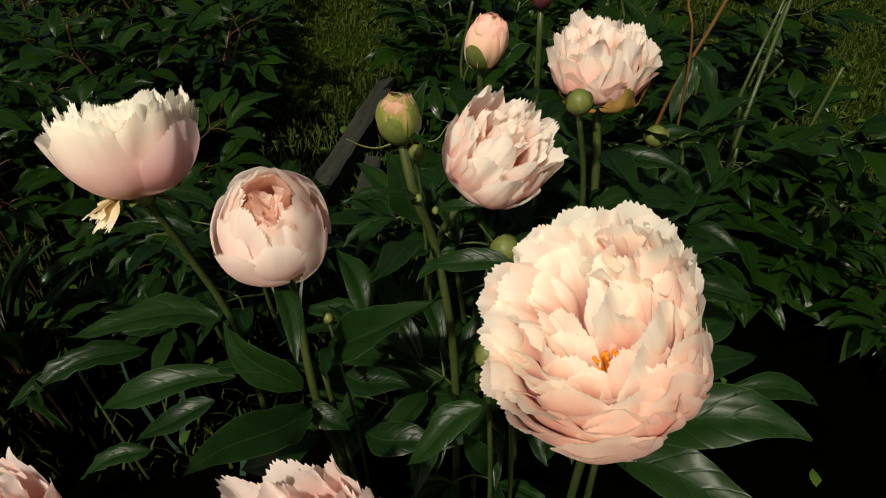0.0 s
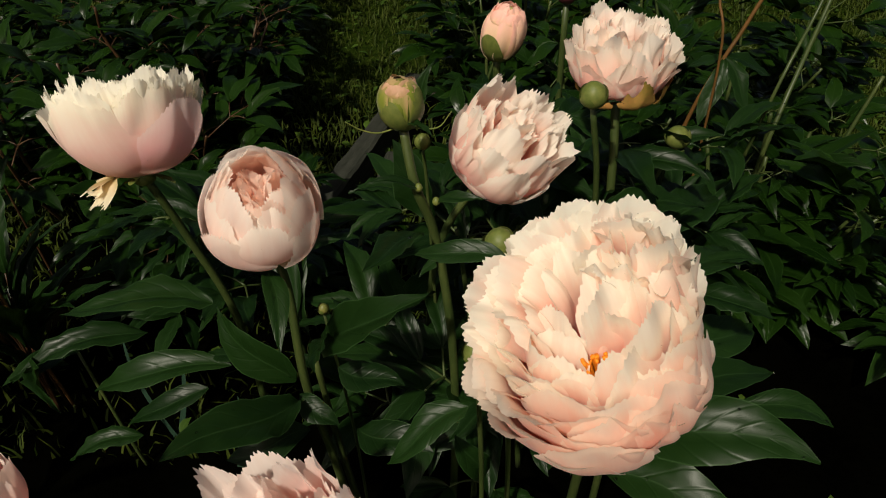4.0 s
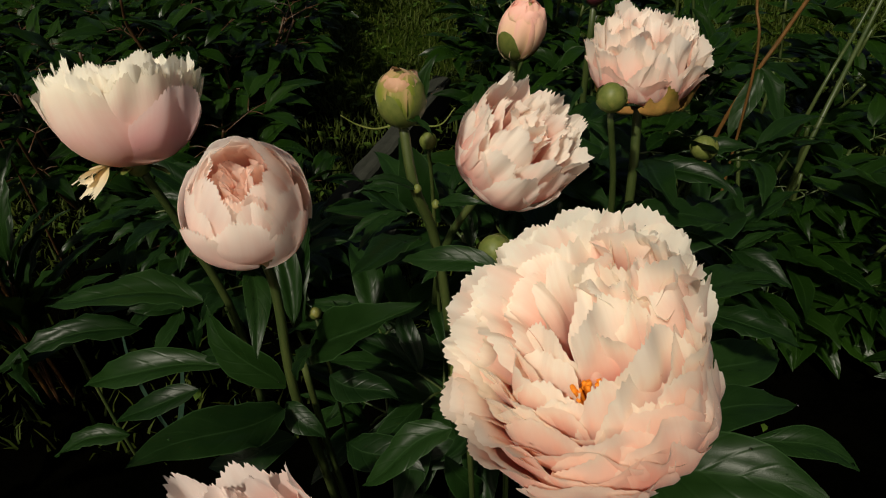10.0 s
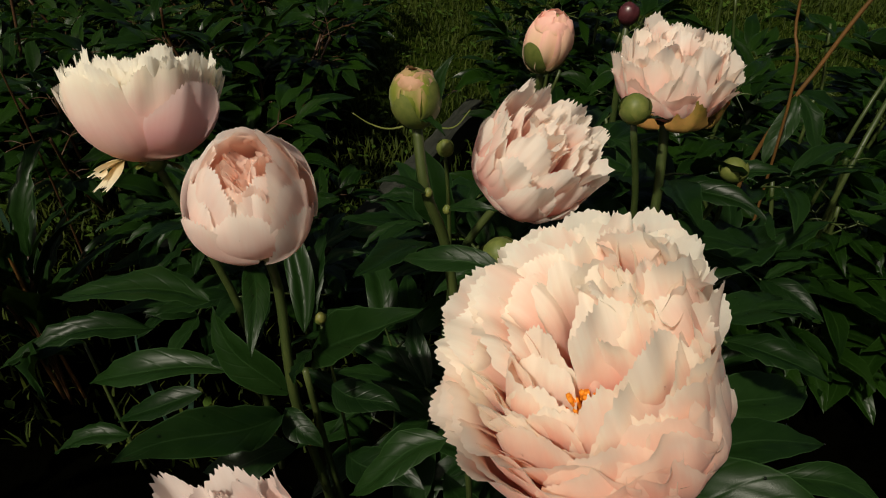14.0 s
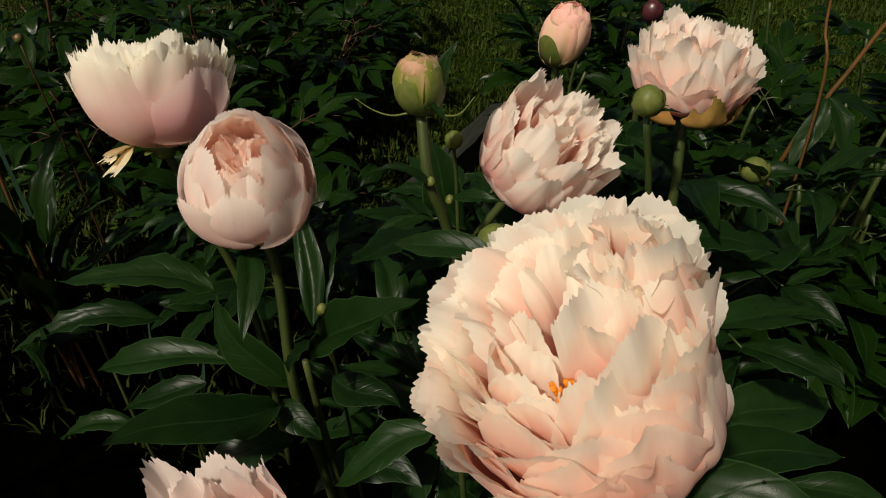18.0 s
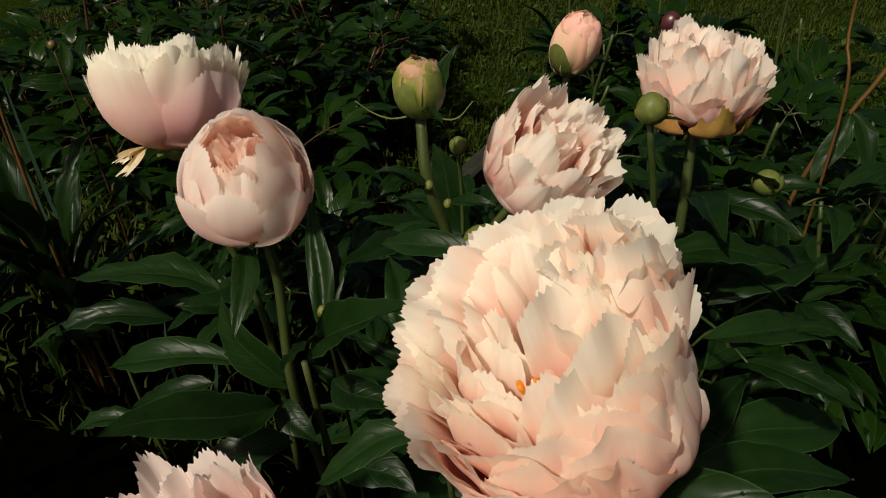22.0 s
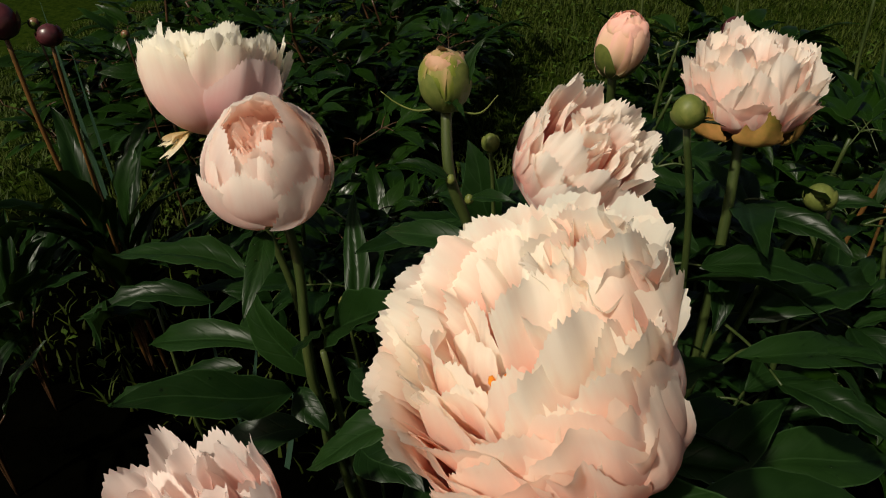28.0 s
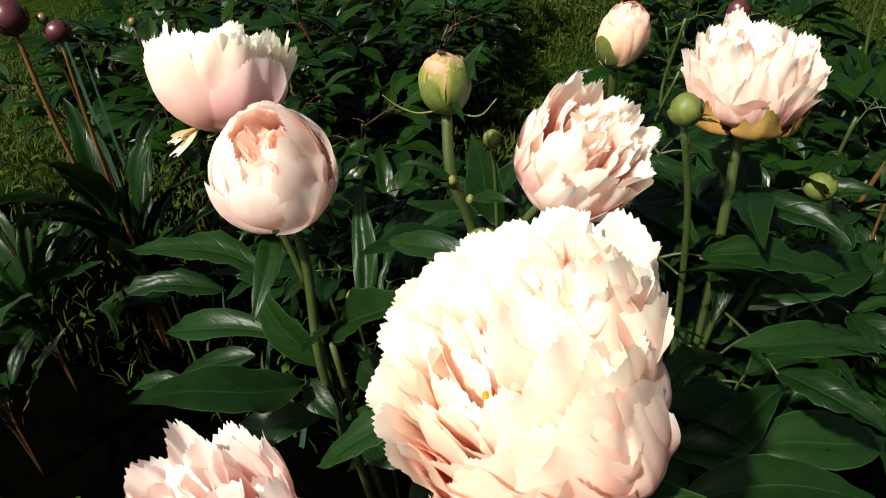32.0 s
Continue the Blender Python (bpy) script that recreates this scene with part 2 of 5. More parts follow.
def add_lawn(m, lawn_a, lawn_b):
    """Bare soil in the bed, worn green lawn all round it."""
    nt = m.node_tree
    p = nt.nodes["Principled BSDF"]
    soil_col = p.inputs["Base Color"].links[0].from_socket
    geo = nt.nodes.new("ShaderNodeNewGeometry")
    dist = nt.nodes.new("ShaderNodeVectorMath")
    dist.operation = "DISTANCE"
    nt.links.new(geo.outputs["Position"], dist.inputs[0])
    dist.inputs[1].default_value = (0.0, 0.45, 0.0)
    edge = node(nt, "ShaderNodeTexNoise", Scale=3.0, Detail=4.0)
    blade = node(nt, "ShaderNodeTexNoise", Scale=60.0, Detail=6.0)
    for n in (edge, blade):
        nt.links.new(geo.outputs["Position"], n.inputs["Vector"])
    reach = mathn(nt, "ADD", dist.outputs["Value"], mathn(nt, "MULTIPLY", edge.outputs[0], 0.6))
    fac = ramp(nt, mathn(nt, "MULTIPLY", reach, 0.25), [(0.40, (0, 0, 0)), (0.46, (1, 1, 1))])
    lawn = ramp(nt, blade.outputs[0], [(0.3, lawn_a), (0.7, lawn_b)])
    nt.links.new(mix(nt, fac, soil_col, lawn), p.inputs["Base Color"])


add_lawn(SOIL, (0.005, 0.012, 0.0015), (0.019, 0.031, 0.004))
WOOD = rough_material("weathered_wood", (0.010, 0.012, 0.008), (0.034, 0.036, 0.028), 14, 0.85, 0.003, 0.2, (6, 0.5, 6))
GRASS = leaf_material("grass_blade", (0.013, 0.027, 0.0025), (0.045, 0.060, 0.006), 0.65, 0.2)
WEED = leaf_material("weed_leaf", (0.022, 0.052, 0.006), (0.060, 0.105, 0.014), 0.5, 0.25)


# ---- building blocks ----
def link_mesh(name, verts, faces, mat, parent=None, uvs=None, label="", m=None, smooth=True):
    me = bpy.data.meshes.new(name)
    me.from_pydata([tuple(v) for v in verts], [], faces)
    if uvs is not None:
        lay = me.uv_layers.new(name="UVMap")
        idx = np.zeros(len(me.loops), dtype=np.int32)
        me.loops.foreach_get("vertex_index", idx)
        lay.data.foreach_set("uv", np.asarray(uvs, dtype=np.float32)[idx].ravel())
    if smooth:
        me.polygons.foreach_set("use_smooth", [True] * len(me.polygons))
    me.materials.append(mat)
    return link_data(name, me, parent, label, m)


def link_data(name, me, parent=None, label="", m=None):
    ob = new(name, me)
    if parent is not None:
        ob.parent = parent
    if m is not None:
        ob.matrix_basis = m
    if label:
        tagged(ob, label)
    return ob


def thing(name, place, label, category, group="", kind=""):
    ob = new(name)
    ob.empty_display_size = 0.02
    ob.location = place
    bpy.context.view_layer.update()
    return tagged(ob, label, category, group, kind)


def grid_faces(nu, nv):
    return [(a * (nv + 1) + b, a * (nv + 1) + b + 1, (a + 1) * (nv + 1) + b + 1, (a + 1) * (nv + 1) + b) for a in range(nu) for b in range(nv)]


def frame_of(place, axis, spin=0.0):
    """A pose at place whose z runs along axis and whose x leans towards -y."""
    z = Vector(axis).normalized()
    y = z.cross(Vector((0, -1, 0))).normalized()
    x = y.cross(z)
    m = Matrix((x, y, z)).transposed().to_4x4()
    return Matrix.Translation(place) @ m @ pose(0, 0, 0, 0, 0, spin)


def spline(points, steps=5):
    """A smooth line through points (Catmull-Rom)."""
    ps = [Vector(p) for p in points]
    ps = [ps[0] * 2 - ps[1]] + ps + [ps[-1] * 2 - ps[-2]]
    line = []
    for k in range(1, len(ps) - 2):
        a, b, c, d = ps[k - 1:k + 3]
        for i in range(steps):
            t = i / steps
            line.append(0.5 * ((2 * b) + (c - a) * t + (2 * a - 5 * b + 4 * c - d) * t * t + (3 * b - a - 3 * c + d) * t ** 3))
    line.append(ps[-2])
    return line


def tube_data(points, r0, r1, sides=7, steps=5):
    line = spline(points, steps)
    verts, faces = [], []
    for k, p in enumerate(line):
        d = (line[min(k + 1, len(line) - 1)] - line[max(k - 1, 0)]).normalized()
        side = d.cross(Vector((0.3, 1, 0.1))).normalized()
        up = side.cross(d)
        r = r0 + (r1 - r0) * k / (len(line) - 1)
        for j in range(sides):
            a = 2 * math.pi * j / sides
            verts.append(p + side * (r * math.cos(a)) + up * (r * math.sin(a)))
    for k in range(len(line) - 1):
        for j in range(sides):
            faces.append((k * sides + j, k * sides + (j + 1) % sides, (k + 1) * sides + (j + 1) % sides, (k + 1) * sides + j))
    faces.append(tuple(range(sides))[::-1])
    faces.append(tuple((len(line) - 1) * sides + j for j in range(sides)))
    return verts, faces


def part_tube(name, points, r0, r1, mat, parent, label="", sides=8):
    """A stem or stalk through points given in the world, as a part of parent."""
    off = parent.location if parent.parent is None else parent.matrix_world.translation
    v, f = tube_data([Vector(p) - off for p in points], r0, r1, sides)
    return link_mesh(name, v, f, mat, parent, label=label)


def fringe(v, teeth, seed):
    """Outline of a frayed petal rim: broad uneven lobes, small pointed teeth and a few deeper notches."""
    x = v * teeth * 0.5 + seed + 0.8 * noise.noise((v * 2.5 + seed, 2.0, seed))
    k = math.floor(x)
    high = abs(math.sin(k * 12.9898 + seed * 78.2))
    peak = 0.3 + 0.4 * abs(math.sin(k * 7.13 + seed * 3.7))
    tooth = min((x - k) / peak, (1 - x + k) / (1 - peak))
    notch = max(0.0, noise.noise((v * 4.5 + seed, 8.0, seed)) - 0.25)
    return 1.1 * noise.noise((v * 1.5 + seed, seed, 0.3)) + 0.6 * noise.noise((v * 3.4 + seed, seed, 4.3)) + (0.15 + 0.6 * high) * (tooth - 0.5) - 1.6 * notch


def rows_of(nu):
    """Steps along a petal, closer together towards its rim."""
    return [1 - (1 - i / nu) ** 1.4 for i in range(nu + 1)]


def petal_grid(rng, L, W, th0, th1, cup, jag, ruffle, power=1.0, nu=12, nv=40, rnd=0.3, r0=0.0, z0=0.0, neck=0.3, teeth=7.0):
    """One petal that leaves the flower's axis (z) towards +x. th0, th1: lean from the axis at base and tip, in degrees; cup: radius of its hollow."""
    seed = rng.random() * 90
    steps = 40
    cr, cz, ct = [r0], [z0], []
    for k in range(steps + 14):
        th = radians(th0 + (th1 - th0) * min(1.25, (k + 0.5) / steps) ** power)
        ct.append(th)
        cr.append(cr[-1] + math.sin(th) * L / steps)
        cz.append(cz[-1] + math.cos(th) * L / steps)
    verts, uvs = [], []
    for u in rows_of(nu):
        for b in range(nv + 1):
            v = 2 * b / nv - 1
            tooth = fringe(v, teeth, seed)
            reach = 1 - rnd * abs(v) ** 2.6
            lim = max(0.0, (u - 0.70) / 0.30)
            s = max(0.0, u * reach + jag * tooth * lim * lim)
            x = min(s * steps, steps + 12.5)
            i = int(x)
            fr = x - i
            r, z, th = cr[i] + (cr[i + 1] - cr[i]) * fr, cz[i] + (cz[i + 1] - cz[i]) * fr, ct[min(i, len(ct) - 1)]
            g = min(1.0, s / 0.58)
            w = W / 2 * (neck + (1 - neck) * (g * g * (3 - 2 * g)))
            ph = v * w / cup
            ph = max(-2.2, min(2.2, ph))
            inward = cup * (1 - math.cos(ph))
            wave = ruffle * s ** 2.2 * noise.noise((v * 2.4 + seed, s * 1.8, seed)) + 0.15 * ruffle * s ** 4 * noise.noise((v * 5 + seed, s * 3, seed + 9))
            off = wave * L - inward
            verts.append((r + math.cos(th) * off, cup * math.sin(ph), z - math.sin(th) * off))
            uvs.append((b / nv, u))
    return verts, grid_faces(nu, nv), uvs


def shell_grid(rng, rx, rz, top, width, off=0.0, jag=0.05, flare=0.0, bottom=178.0, nu=12, nv=40, rnd=0.25, neck=0.45, teeth=7.0, wob=0.02):
    """A petal or sepal that clasps an egg of radii rx, rz, from its foot up to the angle top from the axis."""
    seed = rng.random() * 90
    verts, uvs = [], []
    for u in rows_of(nu):
        for b in range(nv + 1):
            v = 2 * b / nv - 1
            tooth = fringe(v, teeth, seed)
            lim = max(0.0, (u - 0.72) / 0.28)
            s = max(0.0, u * (1 - rnd * abs(v) ** 2.6) + jag * tooth * lim * lim)
            la = radians(bottom + (top - bottom) * s)
            g = min(1.0, s / 0.5)
            w = width / 2 * (neck + (1 - neck) * g * g * (3 - 2 * g))
            az = v * min(2.4, w / max(0.25 * rx, rx * math.sin(la)))
            k = 1 + off + flare * s ** 3 + wob * noise.noise((v * 1.5 + seed, s * 2, seed)) + 0.02 * v * v
            verts.append((rx * k * math.sin(la) * math.cos(az), rx * k * math.sin(la) * math.sin(az), rz * (1 + k * math.cos(la))))
            uvs.append((b / nv, u))
    return verts, grid_faces(nu, nv), uvs


def add_shell(parent, rng, mat, az, name="petal", m=None, **kw):
    v, f, uvs = shell_grid(rng, **kw)
    return link_mesh(name, v, f, mat, parent, uvs, m=(m or Matrix()) @ pose(0, 0, 0, 0, 0, az))


def ball(rx, rz, nu=12, nv=9, lump=0.05, point=0.0):
    verts, faces = [], []
    for a in range(nv + 1):
        la = math.pi * a / nv
        for b in range(nu):
            lo = 2 * math.pi * b / nu
            k = 1 + lump * noise.noise((math.cos(lo) * 1.7 + rx * 900, math.sin(lo) * 1.7, la * 1.5))
            tip = point * max(0, math.cos(la)) ** 6
            verts.append((rx * k * math.sin(la) * math.cos(lo), rx * k * math.sin(la) * math.sin(lo), rz * (k * math.cos(la) + tip)))
    for a in range(nv):
        for b in range(nu):
            faces.append((a * nu + b, (a + 1) * nu + b, (a + 1) * nu + (b + 1) % nu, a * nu + (b + 1) % nu))
    return verts, faces


# ---- leaves ----
LEAF_NU, LEAF_NV = 12, 6


def leaf_grid(seed, ratio=0.36, arch=0.10, fold=0.35, wave=0.03, nu=LEAF_NU, nv=LEAF_NV, twist=0.0, belly=0.42):
    """A pointed leaflet one unit long along +y, its tip on the axis, folded along the midrib."""
    verts, uvs = [], []
    for a in range(nu + 1):
        u = a / nu
        g = u ** (math.log(0.5) / math.log(belly))
        w = ratio / 2 * math.sin(math.pi * g) ** 0.85 * (1 - 0.25 * u * u) + 0.006 * (1 - u)
        bend = 4 * arch * u * (1 - u)
        sway = 0.06 * math.sin(u * 3.0 + seed) * u * (1 - u) * 4
        for b in range(nv + 1):
            v = 2 * b / nv - 1
            edge = abs(v)
            lift = fold * edge * w - 0.55 * fold * edge ** 3 * w
            rip = wave * edge ** 1.5 * noise.noise((u * 5 + seed * 3.1, v * 0.7, seed)) + 0.25 * wave * edge * math.sin(u * 40 + seed)
            tw = twist * u * v * w
            verts.append((v * w + sway, u, bend + lift + rip + tw))
            uvs.append((b / nv, u))
    return np.array(verts), grid_faces(nu, nv), np.array(uvs)


def leaf_mesh(name, mat, **kw):
    v, f, uvs = leaf_grid(**kw)
    ob = link_mesh(name, v, f, mat, None, uvs)
    me = ob.data
    bpy.data.objects.remove(ob)
    return me


shape_rng = random.Random(11)
LEAF_SHAPES = [dict(seed=k + 0.5, ratio=shape_rng.uniform(0.28, 0.38), arch=shape_rng.uniform(0.03, 0.14), fold=shape_rng.uniform(0.35, 0.9), wave=shape_rng.uniform(0.03, 0.08), twist=shape_rng.uniform(-0.4, 0.4), belly=shape_rng.uniform(0.38, 0.5)) for k in range(10)]
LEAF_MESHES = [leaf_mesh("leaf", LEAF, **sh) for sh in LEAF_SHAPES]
COARSE = [leaf_grid(nu=6, nv=4, **sh) for sh in LEAF_SHAPES]


def leaf_pose(base, tip, up=(0, 0, 1), width=None, ratio=0.36):
    """The pose that lays a unit leaflet from base to tip, its face towards up."""
    base, tip = Vector(base), Vector(tip)
    y = tip - base
    L = y.length
    y.normalize()
    x = y.cross(Vector(up))
    if x.length < 1e-3:
        x = Vector((1, 0, 0))
    x.normalize()
    z = x.cross(y)
    sx = L if width is None else width / ratio
    m = Matrix(((x.x * sx, y.x * L, z.x * L, base.x), (x.y * sx, y.y * L, z.y * L, base.y), (x.z * sx, y.z * L, z.z * L, base.z), (0, 0, 0, 1)))
    return m


def add_leaf(parent, base, tip, up=(0, 0, 1), shape=0, width=None):
    off = Matrix.Translation(-parent.location)
    return link_data("leaf", LEAF_MESHES[shape % len(LEAF_MESHES)], parent, "", off @ leaf_pose(base, tip, up, width, LEAF_SHAPES[shape % len(LEAF_SHAPES)]["ratio"]))


def compound_leaf(rng, node_at, az, rise, size):
    """Stalk lines and leaflets (base, tip, up, shape) of one divided peony leaf."""
    d = Vector((math.cos(az) * math.cos(rise), math.sin(az) * math.cos(rise), math.sin(rise)))
    side = Vector((-math.sin(az), math.cos(az), 0))
    p = Vector(node_at)
    reach = size * rng.uniform(0.7, 1.1)
    mid = p + d * reach * 0.55
    end = p + d * reach + Vector((0, 0, -0.1 * reach))
    stalks = [(p, mid, end)]
    leaflets = []

    def leaflet(at, way, L):
        way = way.normalized()
        drop = rng.uniform(-0.55, 0.12)
        tip = at + (way + Vector((0, 0, drop))).normalized() * L
        up = Vector((rng.uniform(-0.45, 0.45), rng.uniform(-0.45, 0.45), 1)) + way * 0.2
        leaflets.append((at, tip, up, rng.randrange(10)))

    L = size * rng.uniform(0.95, 1.25)
    leaflet(end, d, L)
    for s in (-1, 1):
        leaflet(end - d * 0.004, d * 0.75 + side * s * rng.uniform(0.5, 0.8), L * rng.uniform(0.75, 0.95))
        arm = mid + (d * 0.5 + side * s).normalized() * reach * 0.4
        stalks.append((mid, mid.lerp(arm, 0.5) + Vector((0, 0, 0.004)), arm))
        leaflet(arm, d * 0.5 + side * s * 0.9, L * rng.uniform(0.75, 1.0))
        leaflet(arm, d * 1.0 + side * s * 0.1, L * rng.uniform(0.65, 0.9))
        if rng.random() < 0.6:
            leaflet(arm, d * -0.1 + side * s, L * rng.uniform(0.55, 0.8))
    return stalks, leaflets


def shoot_plan(rng, base, top, leaves, size, start=0.35):
    """The stem line of a leafy shoot and its divided leaves."""
    base, top = Vector(base), Vector(top)
    mid = base.lerp(top, 0.5) + Vector((rng.uniform(-0.015, 0.015), rng.uniform(-0.015, 0.015), 0))
    line = [base, mid, top]
    az = rng.uniform(0, 6.28)
    stalks, leaflets = [], []
    for k in range(leaves):
        t = start + (1 - start) * (k + 0.4 * rng.random()) / max(1, leaves - 0.6)
        t = min(t, 1.0)
        at = base.lerp(mid, t * 2) if t < 0.5 else mid.lerp(top, t * 2 - 1)
        az += 2.4 + rng.uniform(-0.4, 0.4)
        st, lf = compound_leaf(rng, at, az, rng.uniform(0.15, 0.75), size * rng.uniform(0.8, 1.1))
        stalks += st
        leaflets += lf
    return line, stalks, leaflets


def leafy_shoot(rng, base, top, leaves, size, label, ceiling=None):
    """A peony shoot of its own, with every leaf a part."""
    ob = thing("peony_shoot", base, label, "peony shoot", "leafy peony shoots")
    line, stalks, leaflets = shoot_plan(rng, base, top, leaves, size)
    part_tube("stem", line, 0.0045, 0.003, STEM, ob, sides=7)
    for s in stalks:
        part_tube("leaf_stalk", s, 0.0018, 0.0012, STEM, ob, sides=5)
    for b, tip, up, shape in leaflets:
        if ceiling and max(b.z, tip.z) > ceiling(0.5 * (b + tip)):
            continue
        add_leaf(ob, b, tip, up, shape)
    return ob


def bush(rng, centre, spread, height, shoots, leaves, size, label, mat=LEAF_BACK, stem_mat=STEM_RED, tall=0):
    """A peony bush further off: every stem a part, its many leaves one part."""
    ob = thing("peony_bush", (centre[0], centre[1], GROUND), label, "peony bush", "peony bushes")
    V, Fc, U, n = [], [], [], 0
    sv, sf = [], []
    for k in range(shoots):
        a, r = rng.uniform(0, 6.28), math.sqrt(rng.random())
        bx, by = centre[0] + 0.35 * spread * r * math.cos(a), centre[1] + 0.35 * spread * r * math.sin(a)
        tx, ty = centre[0] + spread * r * math.cos(a), centre[1] + spread * r * math.sin(a)
        top = (tx, ty, GROUND + height * rng.uniform(0.75, 1.1) * (1 - 0.25 * r * r))
        line, stalks, leaflets = shoot_plan(rng, (bx, by, GROUND), top, leaves, size, 0.25)
        if k < tall:
            tipz = top[2] + rng.uniform(0.08, 0.2)
            line = line + [Vector((tx + rng.uniform(-0.03, 0.03), ty + rng.uniform(-0.03, 0.03), tipz))]
        part_tube("stem", line, 0.0045, 0.003, stem_mat, ob, sides=6)
        for s in stalks:
            v, f = tube_data([Vector(p) - ob.location for p in s], 0.0016, 0.0011, 3, 2)
            o = len(sv)
            sv += v
            sf += [tuple(i + o for i in q) for q in f]
        for b, tip, up, shape in leaflets:
            m = np.array(Matrix.Translation(-ob.location) @ leaf_pose(b, tip, up))
            v, f, uvs = COARSE[shape]
            V.append(v @ m[:3, :3].T + m[:3, 3])
            U.append(uvs)
            Fc += [tuple(i + n for i in q) for q in f]
            n += len(v)
    tagged(link_mesh("leaf_stalk", sv, sf, stem_mat, ob), kind="stuff")
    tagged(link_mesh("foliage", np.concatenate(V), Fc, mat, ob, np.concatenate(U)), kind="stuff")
    return ob


# ---- ground ----
def ground_height(x, y):
    return GROUND + 0.02 * noise.noise((x * 2.1, y * 2.1, 0.4)) + 0.008 * noise.noise((x * 9, y * 9, 3.0))


def build_ground():
    def steps(lo, hi, n):
        inner = [lo + (hi - lo) * k / n for k in range(n + 1)]
        far = [0.3, 0.8, 1.8, 4, 9, 20, 50, 120, 300]
        return [lo - f for f in reversed(far)] + inner + [hi + f for f in far]
    xs, ys = steps(-2.2, 2.0, 110), steps(-0.8, 3.8, 120)
    verts = [(x, y, ground_height(x, y) if -3 < x < 3 and -2 < y < 5 else GROUND) for y in ys for x in xs]
    nx = len(xs)
    faces = [(j * nx + i, j * nx + i + 1, (j + 1) * nx + i + 1, (j + 1) * nx + i) for j in range(len(ys) - 1) for i in range(nx - 1)]
    tagged(link_mesh("ground", verts, faces, SOIL), "damp garden soil under grass and peonies, shade put into its colour", "ground", kind="structure")


build_ground()


def grassy(x, y):
    """How grassy the ground is: the strip between the beds and the lawn behind."""
    strip = max(0.0, 1 - abs(x + 0.28 + 0.12 * (y - 1.5)) / 0.30) if y > 0.9 else 0.0
    lawn = min(1.0, max(0.0, (y - 1.75) / 0.3))
    left = min(1.0, max(0.0, (-0.72 - x) / 0.2)) if y > 0.98 else 0.0
    right = min(1.0, max(0.0, (x - 0.72 - 0.1 * (1.6 - y)) / 0.15)) * (0.9 if y > 1.15 else 0.0)
    near = 0.14 if (x < -0.22 and y > 0.62) else 0.0
    k = max(strip, lawn, left, right, near)
    return k * (0.35 + 0.9 * max(0, 0.5 + noise.noise((x * 3.5, y * 3.5, 7))))


def build_grass():
    rng = random.Random(5)
    V, Fc, U, n = [], [], [], 0
    count = 0
    while count < 90000:
        x, y = rng.uniform(-2.2, 1.8), 0.35 + 3.2 * rng.random() ** 1.25
        if rng.random() > grassy(x, y):
            continue
        count += 1
        h, w = rng.uniform(0.012, 0.045), rng.uniform(0.0014, 0.0030)
        a, lean = rng.uniform(0, 6.28), rng.uniform(0.1, 1.1)
        dx, dy, sx, sy = math.cos(a), math.sin(a), -math.sin(a), math.cos(a)
        z = ground_height(x, y) - 0.004
        for u, k in ((0, 1), (0.55, 0.8), (1, 0.08)):
            r, up = lean * h * u * u, h * (u - 0.3 * lean * u * u)
            for s in (-1, 1):
                V.append((x + dx * r + sx * w * k * s, y + dy * r + sy * w * k * s, z + up))
                U.append((0.5 + 0.3 * s, u))
        Fc += [(n, n + 1, n + 3, n + 2), (n + 2, n + 3, n + 5, n + 4)]
        n += 6
    tagged(link_mesh("grass", V, Fc, GRASS, None, U), "short uneven green lawn grass", "grass", kind="stuff")
    V, Fc, U, n = [], [], [], 0
    base, f0, u0 = leaf_grid(2.0, 0.6, 0.1, 0.3, 0.05, 3, 2)
    for _ in range(5000):
        x, y = rng.uniform(-1.9, 1.6), rng.uniform(0.3, 3.0)
        if rng.random() > grassy(x, y) + 0.02:
            continue
        p = Vector((x, y, ground_height(x, y) + rng.uniform(0.0, 0.03)))
        a = rng.uniform(0, 6.28)
        L = rng.uniform(0.012, 0.03)
        m = np.array(leaf_pose(p, p + Vector((math.cos(a) * L, math.sin(a) * L, rng.uniform(-0.2, 0.6) * L))))
        V.append(base @ m[:3, :3].T + m[:3, 3])
        U.append(u0)
        Fc += [tuple(i + n for i in q) for q in f0]
        n += len(base)
    tagged(link_mesh("low_weeds", np.concatenate(V), Fc, WEED, None, np.concatenate(U)), "small low weeds and clover in the grass", "weeds", kind="stuff")


build_grass()


def board(a, b, high, thick, label):
    """An edging board on its narrow side, with worn edges and cracked ends."""
    a, b = Vector(a), Vector(b)
    d = b - a
    L = d.length
    ob_m = Matrix.Translation(a) @ d.to_track_quat("Y", "Z").to_matrix().to_4x4()
    verts, faces = [], []
    n = 24
    for k in range(n + 1):
        y = L * k / n
        wob = 0.004 * noise.noise((y * 4, 1.0, a.x * 9))
        for cx, cz in ((-1, 0), (-1, 0.93), (-0.7, 1), (0.7, 1), (1, 0.93), (1, 0)):
            chip = 0.0035 * noise.noise((y * 30, cx * 3, cz * 3 + a.y))
            verts.append((cx * thick / 2 + wob + chip * 0.5, y, cz * high + chip * cz))
    for k in range(n):
        for j in range(6):
            faces.append((k * 6 + j, k * 6 + (j + 1) % 6, (k + 1) * 6 + (j + 1) % 6, (k + 1) * 6 + j))
    faces += [tuple(range(6)), tuple(n * 6 + j for j in range(6))[::-1]]
    ob = link_mesh("edging_board", verts, faces, WOOD, None, m=ob_m, smooth=False)
    return tagged(ob, label, "wooden board", "edging boards")


